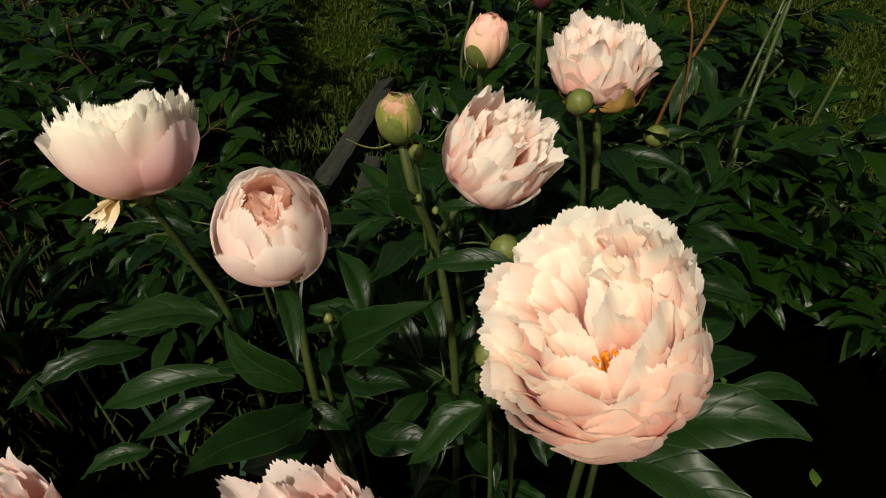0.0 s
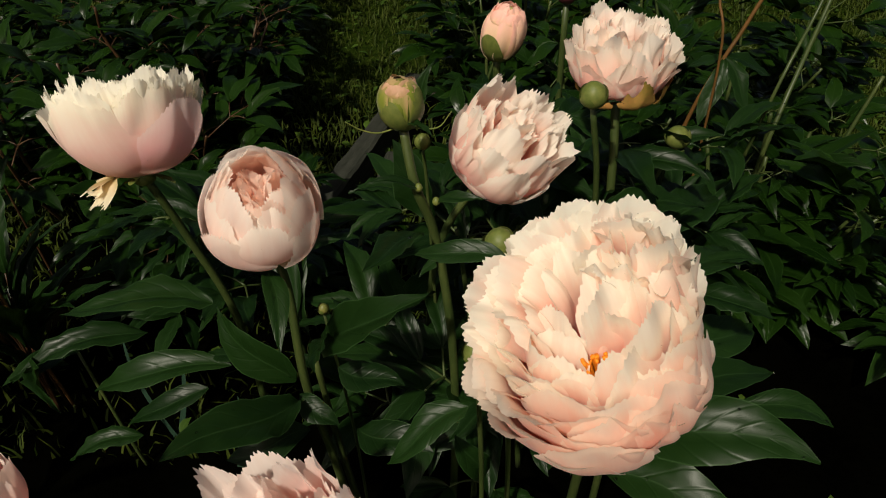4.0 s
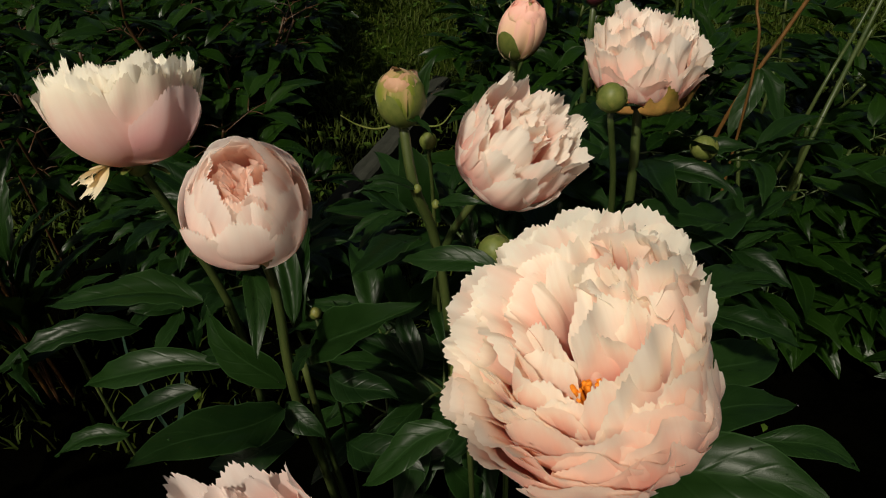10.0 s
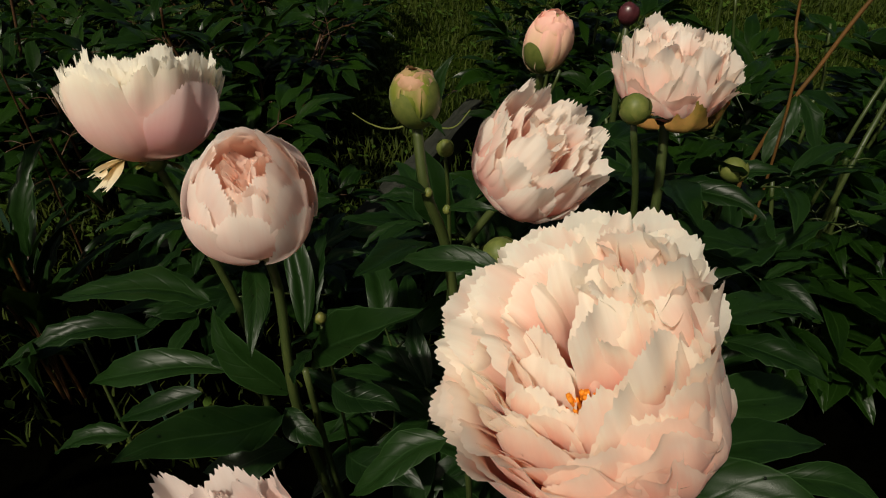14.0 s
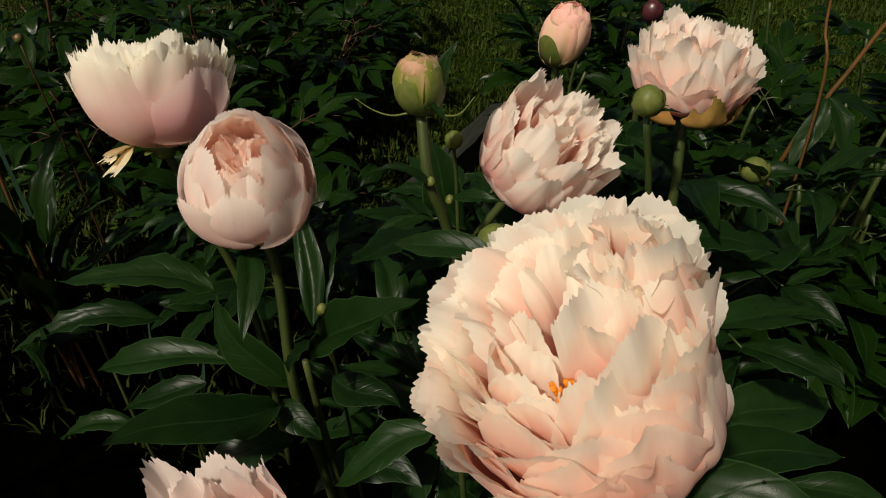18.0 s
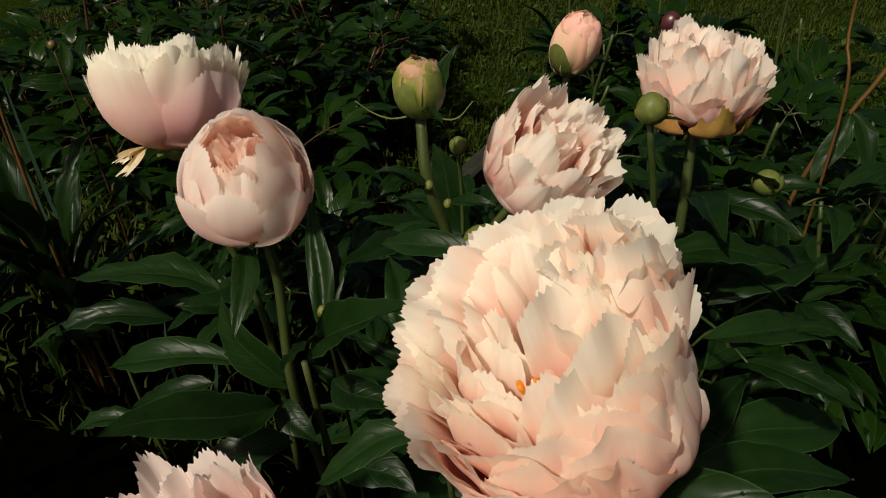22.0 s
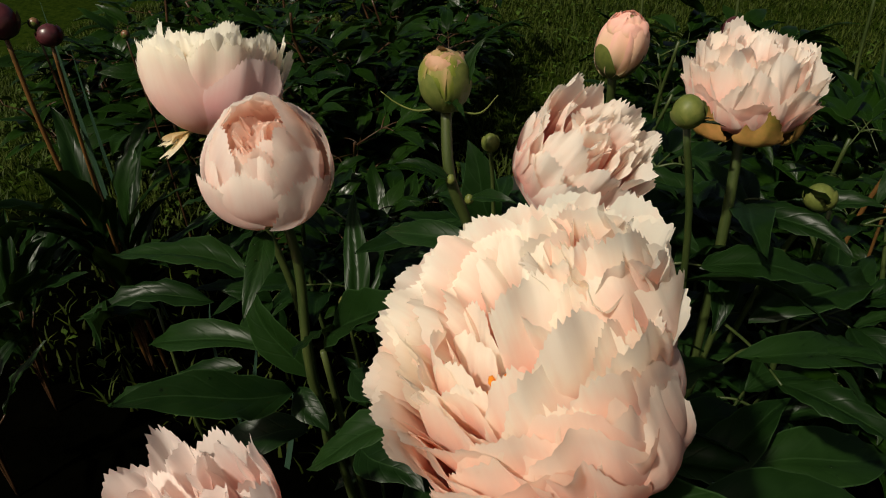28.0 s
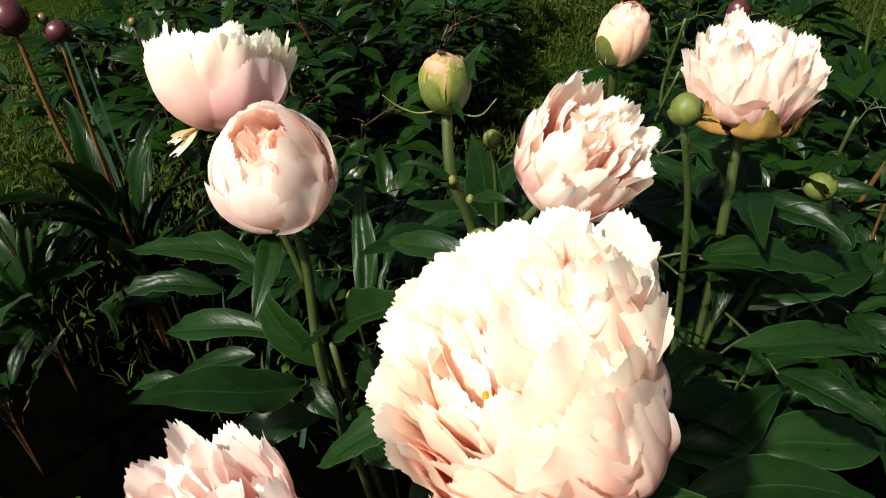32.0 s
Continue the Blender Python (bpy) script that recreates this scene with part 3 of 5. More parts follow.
board((-0.155, 1.80, GROUND), (-0.30, 1.16, GROUND), 0.075, 0.05, "long grey weathered board edging the flower bed")
board((-0.165, 1.42, GROUND), (-0.185, 1.02, GROUND), 0.065, 0.04, "shorter grey weathered board beside the long one")


# ---- flowers ----
def flower(base, label, group="open peony flowers"):
    return thing("peony_flower", base, label, "peony flower", group)


def bloom_core(ob, origin, axis, r, spin=0.0, label="", mat=SEPAL, stretch=(1, 1, 1)):
    """The flower head: a green receptacle that carries the petals."""
    v, f = ball(r, r * 0.8, 10, 7, 0.08)
    return link_mesh("bloom", v, f, mat, ob, label=label, m=Matrix.Translation(-ob.location) @ frame_of(origin, axis, spin) @ Matrix.Diagonal((*stretch, 1.0)))


def sepals(ob, origin, axis, count, L, W, rng, th0=75, th1=110, mat=SEPAL):
    """Green leaf-like sepals below a flower or bud."""
    for k in range(count):
        v, f, uvs = petal_grid(rng, L * rng.uniform(0.7, 1.25), W, th0, th1 + rng.uniform(-20, 25), W, 0.0, 0.03, nu=6, nv=6, rnd=0.75, r0=0.003)
        link_mesh("sepal", v, f, mat, ob, uvs, m=Matrix.Translation(-ob.location) @ frame_of(origin, axis, 360 * k / count + rng.uniform(-20, 20)))


def stamens(head, rng, count, r, h, mat=STAMEN, m=None):
    """Slim filaments that spread from one foot, each with a thicker anther."""
    shapes = []
    for k in range(4):
        bend = rng.uniform(-0.12, 0.12) * h
        v, f = tube_data([(0, 0, 0), (bend, 0, h * 0.5), (bend * 1.6, 0, h * 0.86), (bend * 1.7, 0, h)], 0.0007, 0.0014, 5, 2)
        ob = link_mesh("stamen", v, f, mat)
        shapes.append(ob.data)
        bpy.data.objects.remove(ob)
    for k in range(count):
        a, q = rng.uniform(0, 360), r * math.sqrt(rng.random())
        link_data("stamen", shapes[k % 4], head, "orange stamen", (m or Matrix()) @ pose(0, 0, 0, 0, 0, a) @ Matrix.Translation((q * 0.5, 0, 0)) @ pose(0, 0, 0, 0, math.degrees(math.atan(q / h)), 0) @ Matrix.Scale(rng.uniform(0.75, 1.08), 4))


def spine_petal(rng, tip, facing, tau, W, foot=(0.0, 0.0, -0.055), swell=0.5, cup=None, jag=0.05, ruffle=0.05, rnd=0.25, neck=0.4, teeth=9.0, curl=0.0, tilt=0.0, nu=10, nv=66):
    """One petal from the flower's foot to its tip. facing: azimuth of its back, in degrees; tau: lean of its end from the axis; swell: how far
    it bellies out on the way; cup: radius of its hollow; curl: how far its rim rolls outward; tilt: lateral slant of the rim."""
    seed = rng.random() * 90
    a = radians(facing)
    out, axis, side = Vector((math.cos(a), math.sin(a), 0)), Vector((0, 0, 1)), Vector((-math.sin(a), math.cos(a), 0))
    p3, p0 = Vector(tip), Vector(foot) + out * 0.006
    L = (p3 - p0).length
    p1 = p0 + out * (L * swell)
    p2 = p3 - (axis * math.cos(radians(tau)) + out * math.sin(radians(tau))) * (L * 0.45)
    cup = cup or W * 0.9
    verts, uvs = [], []
    for u in rows_of(nu):
        for j in range(nv + 1):
            v = 2 * j / nv - 1
            lim = max(0.0, (u - 0.70) / 0.30)
            s = u * (1 - rnd * abs(v) ** 2.2) + jag * fringe(v, teeth, seed) * lim * lim + tilt * v * u * u
            s = max(0.0, min(1.12, s))
            k = 1 - s
            p = p0 * k ** 3 + p1 * (3 * s * k * k) + p2 * (3 * s * s * k) + p3 * s ** 3
            d = ((p1 - p0) * (k * k) + (p2 - p1) * (2 * s * k) + (p3 - p2) * (s * s)).normalized()
            n = side.cross(d).normalized()
            if n.dot(out) < 0 and abs(d.z) > 0.5:
                n = -n
            g = min(1.0, s / 0.65)
            w = W / 2 * (neck + (1 - neck) * (g * g * (3 - 2 * g)))
            ph = max(-1.9, min(1.9, v * w / cup))
            wave = ruffle * s ** 2 * (noise.noise((v * 1.6 + seed, s * 1.6, seed)) + 0.08 * noise.noise((v * 4.2 + seed, s * 3, seed + 9)))
            off = wave * L * 1.6 + curl * L * s ** 6 - cup * (1 - math.cos(ph))
            verts.append(p + side * (cup * math.sin(ph)) + n * off)
            uvs.append((j / nv, u))
    return verts, grid_faces(nu, nv), uvs


def add_spine(head, rng, mat, tip, facing, tau, W, label="", **kw):
    tip = Vector(tip) + Vector([rng.uniform(-0.0025, 0.0025) for _ in range(3)])
    kw = dict(dict(teeth=rng.uniform(10, 20), tilt=rng.uniform(-0.09, 0.09), rnd=rng.uniform(0.16, 0.34)), **kw)
    if "curl" in kw:
        kw["curl"] *= rng.uniform(0.2, 2.2)
    v, f, uvs = spine_petal(rng, tip, facing + rng.uniform(-7, 7), tau + rng.uniform(-6, 6), W, **kw)
    return link_mesh("petal", v, f, mat, head, uvs, label)


def polar(az, rho, h):
    return (rho * math.cos(radians(az)), rho * math.sin(radians(az)), h)


def layer(head, rng, mat, count, rho, h, tau, W, start=0.0, grow=0.06, **kw):
    """A ring of petals whose tips lie at one height round the flower's axis."""
    for k in range(count):
        az = start + 360 * (k + rng.uniform(-0.2, 0.2)) / count
        add_spine(head, rng, mat, polar(az, rho * rng.uniform(1 - grow, 1 + grow), h * rng.uniform(1 - grow, 1 + grow)), az, tau, W * rng.uniform(0.85, 1.15), **kw)


def crown(head, rng, mat, count, centre, reach, h, fall, W, lean=20.0, **kw):
    """Crowded short petals whose tips make a dome round centre, turned every way."""
    for k in range(count):
        a, q = 137.5 * k, math.sqrt((k + 0.5) / count)
        x, y, _ = polar(a, reach * q, 0)
        add_spine(head, rng, mat, (centre[0] + x, centre[1] + y, h - fall * q * q + rng.uniform(-0.004, 0.004)), a + rng.uniform(-50, 50), lean * q + rng.uniform(-25, 20), W * rng.uniform(0.75, 1.2), **kw)


BASE = (0.0, 0.0, 0.0)


# the large cream bloom: its face leans towards the path; local x is its near side, y its right, z the axis
rng = random.Random(21)
BIG_AXIS = Vector((-0.28, -0.22, 0.93)).normalized()
BIG = Vector((0.115, 0.338, 0.553))
o = BIG - BIG_AXIS * 0.066
big = flower((0.15, 0.47, GROUND), "large fully open cream and salmon double peony, ruffled petals")
part_tube("stem", [(0.15, 0.47, GROUND), (0.148, 0.43, 0.2), (0.142, 0.375, 0.40), o], 0.005, 0.0042, STEM, big)
v, f = ball(0.016, 0.012, 12, 8, 0.08)
head = link_mesh("bloom", [(x, y, z - 0.054) for x, y, z in v], f, PETAL_HEART, big, m=Matrix.Translation(-big.location) @ frame_of(BIG, BIG_AXIS))
# guard petals behind and beside, seen from inside, reclining
for az, rho, h, tau, W in ((150, 0.075, 0.010, 38, 0.066), (180, 0.078, 0.006, 36, 0.068), (-152, 0.079, -0.002, 40, 0.060), (-126, 0.072, 0.002, 48, 0.056), (-104, 0.072, 0.006, 55, 0.050), (-87, 0.075, 0.002, 60, 0.044), (124, 0.072, 0.008, 40, 0.058), (102, 0.070, -0.002, 42, 0.056)):
    add_spine(head, rng, PETAL_CREAM, polar(az, rho, h), az, tau, W, jag=0.032, ruffle=0.05, swell=0.55, cup=0.075)
for az, rho, h, tau, W in ((166, 0.067, 0.013, 34, 0.056), (-166, 0.067, 0.010, 38, 0.054), (-140, 0.065, 0.012, 44, 0.052), (-114, 0.063, 0.013, 52, 0.060), (-92, 0.066, 0.009, 58, 0.060), (140, 0.064, 0.018, 32, 0.052), (114, 0.062, 0.014, 34, 0.050), (90, 0.062, 0.004, 34, 0.050)):
    add_spine(head, rng, PETAL_CREAM, polar(az, rho, h), az, tau, W, jag=0.042, ruffle=0.08, swell=0.5, cup=0.06)
for az, rho, h, tau, W in ((172, 0.054, 0.020, 34, 0.048), (-160, 0.055, 0.018, 42, 0.056), (-132, 0.053, 0.018, 50, 0.062), (-106, 0.052, 0.015, 58, 0.064), (-84, 0.054, 0.009, 64, 0.060), (150, 0.054, 0.025, 28, 0.046), (128, 0.052, 0.023, 28, 0.044), (106, 0.052, 0.018, 28, 0.042)):
    add_spine(head, rng, PETAL_CREAM, polar(az, rho, h), az, tau, W, jag=0.044, ruffle=0.11, swell=0.35, cup=0.06)
for az, rho, h, tau, W in ((178, 0.041, 0.025, 34, 0.044), (-152, 0.039, 0.022, 46, 0.050), (-122, 0.037, 0.018, 54, 0.056), (-94, 0.038, 0.012, 58, 0.054), (152, 0.041, 0.029, 20, 0.042), (126, 0.042, 0.028, 12, 0.042), (-170, 0.026, 0.023, 40, 0.034), (-128, 0.023, 0.016, 54, 0.032), (165, 0.022, 0.026, 10, 0.034)):
    add_spine(head, rng, PETAL_CREAM, polar(az, rho, h), az, tau, W, jag=0.042, ruffle=0.12, swell=0.25, cup=0.048)
# the tuft beside the cleft: broad petals that arch over towards the middle
for x, y, h, facing, tau, W in ((-0.012, 0.014, 0.030, 25, -34, 0.050), (-0.004, 0.034, 0.034, 35, -36, 0.054), (-0.012, 0.050, 0.026, 60, -18, 0.052), (0.008, 0.020, 0.028, 15, -44, 0.052), (0.010, 0.044, 0.028, 45, -34, 0.054), (0.004, 0.058, 0.018, 75, -8, 0.048), (0.020, 0.012, 0.018, -6, -30, 0.040), (0.022, 0.032, 0.024, 20, -40, 0.050), (0.024, 0.052, 0.018, 55, -18, 0.054), (-0.026, 0.028, 0.031, 120, 10, 0.050), (-0.028, 0.050, 0.024, 130, 20, 0.048)):
    add_spine(head, rng, PETAL_CREAM, (x, y, h), facing, tau, W, jag=0.046, ruffle=0.15, swell=0.44, cup=0.056, foot=(0.2 * x, 0.5 * y, -0.045), curl=0.07)
crown(head, rng, PETAL_CREAM, 13, (-0.012, 0.036), 0.030, 0.037, 0.010, 0.036, 26, foot=(-0.004, 0.026, -0.02), swell=0.3, jag=0.055, ruffle=0.18, cup=0.032)
# petals left of the cleft, leaning over it and away
for x, y, h, facing, tau, W in ((0.010, -0.020, 0.014, -30, -18, 0.040), (0.022, -0.017, 0.013, -34, -26, 0.046), (0.038, -0.018, 0.009, -28, -24, 0.048), (0.048, -0.012, 0.004, -14, -24, 0.044), (0.016, -0.036, 0.012, -66, 2, 0.062), (0.028, -0.048, 0.005, -62, 12, 0.068), (0.042, -0.034, 0.006, -38, -8, 0.070), (0.014, -0.054, 0.002, -80, 34, 0.044), (0.034, -0.058, -0.001, -60, 34, 0.064), (0.048, -0.044, -0.001, -42, 20, 0.066), (0.054, -0.022, 0.000, -22, 0, 0.064), (0.030, -0.026, 0.012, -56, -24, 0.042)):
    add_spine(head, rng, PETAL_CREAM, (x, y, h), facing, tau, W, jag=0.044, ruffle=0.08, swell=0.5, cup=0.070, foot=(0.3 * x, 0.3 * y, -0.055))
# the near side, seen from outside, layer over layer with shorter petals outermost
for az, rho, h, tau, W in ((13, 0.043, 0.013, -32, 0.040), (26, 0.046, 0.018, -30, 0.052), (50, 0.052, 0.017, -24, 0.054), (68, 0.056, 0.008, -14, 0.050), (22, 0.056, 0.006, -24, 0.048), (40, 0.059, 0.011, -22, 0.058)):
    add_spine(head, rng, PETAL_CREAM, polar(az, rho, h), az, tau, W, jag=0.042, ruffle=0.08, swell=0.7, cup=0.052, curl=0.04, foot=(0.0, 0.0, -0.062))
for az, rho, h, tau, W in ((-76, 0.074, 0.000, 46, 0.056), (-56, 0.075, -0.003, 32, 0.068), (-34, 0.070, -0.002, 10, 0.070), (-10, 0.066, -0.003, -8, 0.070), (-64, 0.074, -0.002, 40, 0.060), (-45, 0.069, 0.001, 22, 0.066), (-22, 0.064, 0.002, -4, 0.066), (2, 0.062, 0.000, -16, 0.062), (28, 0.064, 0.006, -18, 0.064), (52, 0.062, 0.006, -14, 0.060), (72, 0.060, 0.000, -6, 0.050)):
    add_spine(head, rng, PETAL_OUTER, polar(az, rho, h), az, tau, W, jag=0.038, ruffle=0.06, swell=0.80, cup=0.062, curl=0.04, foot=(0.004, 0.0, -0.068))
for az, rho, h, tau, W in ((-66, 0.082, -0.010, 42, 0.064), (-47, 0.077, -0.006, 24, 0.072), (-23, 0.072, -0.006, 0, 0.074), (3, 0.069, -0.008, -12, 0.070), (28, 0.066, -0.004, -14, 0.066), (52, 0.064, -0.004, -12, 0.060)):
    add_spine(head, rng, PETAL_OUTER, polar(az, rho, h), az, tau, W, jag=0.038, ruffle=0.06, swell=0.86, cup=0.066, curl=0.05, foot=(0.008, 0.0, -0.076))
for az, rho, h, tau, W in ((-58, 0.082, -0.018, 30, 0.068), (-34, 0.078, -0.014, 10, 0.076), (-8, 0.075, -0.018, -6, 0.076), (16, 0.070, -0.016, -10, 0.068), (38, 0.060, -0.018, -8, 0.054)):
    add_spine(head, rng, PETAL_OUTER, polar(az, rho, h), az, tau, W, jag=0.036, ruffle=0.05, swell=0.88, cup=0.070, curl=0.05, foot=(0.016, -0.010, -0.084))
for az, rho, h, tau, W in ((-44, 0.084, -0.030, 26, 0.066), (-18, 0.084, -0.036, 14, 0.066), (8, 0.074, -0.034, 2, 0.056)):
    add_spine(head, rng, PETAL_OUTER, polar(az, rho, h), az, tau, W, jag=0.036, ruffle=0.05, swell=0.80, cup=0.070, curl=0.05, foot=(0.024, -0.014, -0.088), rnd=0.42)
# ragged short petals that overlap on the near right
for az, rho, h, tau, W in ((12, 0.073, -0.024, -4, 0.050), (28, 0.071, -0.012, -8, 0.048), (42, 0.069, -0.022, -6, 0.048), (56, 0.065, -0.012, -12, 0.046), (66, 0.060, -0.022, -8, 0.040), (34, 0.067, -0.034, 4, 0.046), (56, 0.061, -0.034, 4, 0.040)):
    add_spine(head, rng, PETAL_OUTER, polar(az, rho, h), az, tau, W, jag=0.05, ruffle=0.11, swell=0.84, cup=0.055, curl=0.08, foot=(0.012, 0.004, -0.080))
add_spine(head, rng, PETAL_TUFT, (0.068, 0.002, -0.078), 0, 150, 0.020, "small tan hanging petal", foot=(0.03, 0.006, -0.055), swell=0.6, jag=0.16, teeth=9)
stamens(head, rng, 36, 0.010, 0.044, m=Matrix.Translation((0.034, 0.0, -0.048)))
sepals(big, o, BIG_AXIS, 5, 0.03, 0.02, rng)

# the goblet-shaped half-open bloom
rng = random.Random(4)
CUP_AXIS = Vector((0.16, -0.36, 0.93)).normalized()
CUP = Vector((-0.121, 0.462, 0.529))
o = CUP - CUP_AXIS * 0.046
cup = flower((-0.105, 0.53, GROUND), "half-open goblet-shaped pale pink peony with salmon heart")
part_tube("stem", [(-0.105, 0.53, GROUND), (-0.112, 0.50, 0.15), (-0.119, 0.478, 0.30), (-0.121, 0.485, 0.42), o], 0.005, 0.004, STEM, cup)
head = bloom_core(cup, o, CUP_AXIS, 0.010, stretch=(0.94, 0.94, 0.97))
# short outer petals that leave a notch between them, taller ones inside, a folded heart
for az, rho, h, tau, W in ((-19, 0.0460, 0.055, -15, 0.080), (72, 0.0460, 0.055, -15, 0.080), (-96, 0.0430, 0.057, -20, 0.078), (142, 0.0450, 0.058, -18, 0.078), (-160, 0.0450, 0.058, -18, 0.078)):
    add_spine(head, rng, PETAL_CUP, polar(az, rho, h), az, tau, W, foot=BASE, swell=0.80, cup=0.048, jag=0.10, ruffle=0.025, rnd=0.44, neck=0.7, tilt=0.0, teeth=26, nv=96)
for az, rho, h, tau, W in ((-48, 0.036, 0.071, -34, 0.076), (84, 0.036, 0.071, -34, 0.076), (20, 0.037, 0.067, -32, 0.072), (-112, 0.035, 0.074, -34, 0.072), (148, 0.036, 0.074, -34, 0.072), (-158, 0.036, 0.076, -34, 0.072)):
    add_spine(head, rng, PETAL_CUP, polar(az, rho, h), az, tau, W, foot=BASE, swell=0.60, cup=0.044, jag=0.065, ruffle=0.03, rnd=0.30, neck=0.7, teeth=22, nv=88)
for az, rho, h, tau, W in ((28, 0.022, 0.078, -46, 0.052), (62, 0.021, 0.081, -46, 0.056), (-30, 0.022, 0.083, -46, 0.060), (100, 0.022, 0.084, -44, 0.058), (-84, 0.022, 0.087, -44, 0.062), (138, 0.023, 0.088, -42, 0.060), (-130, 0.024, 0.089, -40, 0.062), (178, 0.024, 0.090, -40, 0.062)):
    add_spine(head, rng, PETAL_CUP, polar(az, rho, h), az, tau, W, foot=BASE, swell=0.58, cup=0.040, jag=0.05, ruffle=0.04, rnd=0.20, neck=0.7, teeth=20, nv=80)
for az, rho, h, tau, W in ((10, 0.021, 0.075, -34, 0.044), (80, 0.020, 0.076, -34, 0.044), (-70, 0.022, 0.080, -34, 0.046), (140, 0.022, 0.082, -34, 0.048), (-140, 0.022, 0.083, -34, 0.048), (180, 0.018, 0.080, -30, 0.044)):
    add_spine(head, rng, PETAL_HEART, polar(az, rho, h), az, tau, W, foot=BASE, swell=0.46, cup=0.034, jag=0.06, ruffle=0.06, neck=0.7, rnd=0.12)
crown(head, rng, PETAL_HEART, 9, (0.0, 0.0), 0.018, 0.077, 0.004, 0.046, 14, foot=(0.0, 0.0, 0.01), swell=0.2, jag=0.035, ruffle=0.14, cup=0.034, rnd=0.12)
sepals(cup, o, CUP_AXIS, 5, 0.028, 0.018, rng, 95, 130)

# the wide bowl with a frayed cream rim
rng = random.Random(9)
BOWL_AXIS = Vector((-0.15, 0.38, 0.92)).normalized()
o = Vector((-0.297, 0.615, 0.448))
bowl = flower((-0.25, 0.66, GROUND), "bowl-shaped peony, pale pink outside with frayed cream rim")
part_tube("stem", [(-0.25, 0.66, GROUND), (-0.254, 0.65, 0.20), (-0.280, 0.635, 0.35), o], 0.005, 0.0045, STEM, bowl)
head = bloom_core(bowl, o, BOWL_AXIS, 0.014, stretch=(0.97, 0.94, 1.0))
# a wide guard petal and a pinker one beside it, thinner ones round the back, a thick frayed filling
for az, rho, h, tau, W in ((-8, 0.081, 0.080, 18, 0.118), (-84, 0.082, 0.082, 20, 0.098), (178, 0.078, 0.080, 16, 0.094), (-134, 0.080, 0.082, 16, 0.094), (128, 0.078, 0.076, 20, 0.080)):
    add_spine(head, rng, PETAL_PALE, polar(az, rho, h), az, tau, W, foot=BASE, swell=0.37, cup=0.066, jag=0.05, ruffle=0.07, rnd=0.20, neck=0.5, tilt=0.0, teeth=24, nv=88)
add_spine(head, rng, PETAL_GUARD, polar(72, 0.079, 0.072), 72, 12, 0.098, "broad pink outer petal", foot=BASE, swell=0.50, cup=0.066, jag=0.05, ruffle=0.05, rnd=0.30, neck=0.5, tilt=0.0, teeth=22, nv=88)
add_spine(head, rng, PETAL_PALE, polar(46, 0.073, 0.088), 46, 12, 0.072, foot=BASE, swell=0.38, cup=0.064, jag=0.05, ruffle=0.05, rnd=0.14, neck=0.5, tilt=0.0, teeth=20, nv=80)
add_spine(head, rng, PETAL_PALE, polar(98, 0.075, 0.086), 98, 16, 0.072, foot=BASE, swell=0.38, cup=0.064, jag=0.07, ruffle=0.06, rnd=0.14, neck=0.5, teeth=18, nv=80)
for k, (az, rho, h, tau, W) in enumerate(((-66, 0.052, -0.004, 108, 0.036), (-50, 0.058, -0.012, 118, 0.040), (-36, 0.052, -0.018, 128, 0.036), (-54, 0.046, -0.016, 130, 0.034))):
    add_spine(head, rng, PETAL_TUFT, polar(az, rho, h), az + 14 * (k - 1.5), tau, W, "frayed hanging cream petal", foot=(0.010, -0.012, 0.004), swell=0.40, jag=0.16, teeth=9, rnd=0.0, cup=0.06, neck=0.5)
for count, rho, h, tau, W, start in ((13, 0.073, 0.090, 16, 0.050, 5), (13, 0.068, 0.094, 12, 0.050, 20), (12, 0.060, 0.096, 8, 0.048, 9), (10, 0.048, 0.095, 4, 0.044, 0), (8, 0.034, 0.090, 0, 0.040, 13), (5, 0.018, 0.086, 0, 0.036, 0)):
    layer(head, rng, PETAL_FRINGE, count, rho, h, tau, W, start, 0.045, foot=(0.0, 0.0, 0.006), swell=0.30, jag=0.042, ruffle=0.06, cup=0.060, teeth=17, rnd=0.14)
for az, h, W in ((60, 0.106, 0.009), (-8, 0.105, 0.007), (-14, 0.102, 0.006)):
    add_spine(head, rng, PETAL_FRINGE, polar(az, 0.062, h), az, 4, W, foot=(0.0, 0.0, 0.02), swell=0.30, jag=0.02, ruffle=0.01, cup=0.03, rnd=0.0, tilt=0.0, teeth=3, neck=0.9, nv=12)
sepals(bowl, o, BOWL_AXIS, 5, 0.03, 0.016, rng, 90, 140)

# the leaning ruffled pink bloom
rng = random.Random(31)
RUF_AXIS = Vector((0.48, -0.22, 0.85)).normalized()
o = Vector((0.050, 0.640, 0.447))
ruffled = flower((-0.02, 0.70, GROUND), "leaning ruffled blush pink double peony on a curved stem")
part_tube("stem", [(-0.02, 0.70, GROUND), (-0.015, 0.67, 0.2), (0.004, 0.635, 0.36), o], 0.0045, 0.004, STEM, ruffled)
head = bloom_core(ruffled, o, RUF_AXIS, 0.012)
for az, rho, h, tau, W in ((-60, 0.050, 0.034, 6, 0.056), (-10, 0.050, 0.032, 4, 0.058), (40, 0.050, 0.030, 14, 0.054), (-110, 0.052, 0.040, 16, 0.052), (-150, 0.050, 0.044, 10, 0.052), (90, 0.052, 0.036, 30, 0.050), (150, 0.052, 0.044, 20, 0.052)):
    add_spine(head, rng, PETAL_BLUSH, polar(az, rho, h), az, tau, W, foot=BASE, swell=0.75, jag=0.06, ruffle=0.06, cup=0.050, curl=0.04)
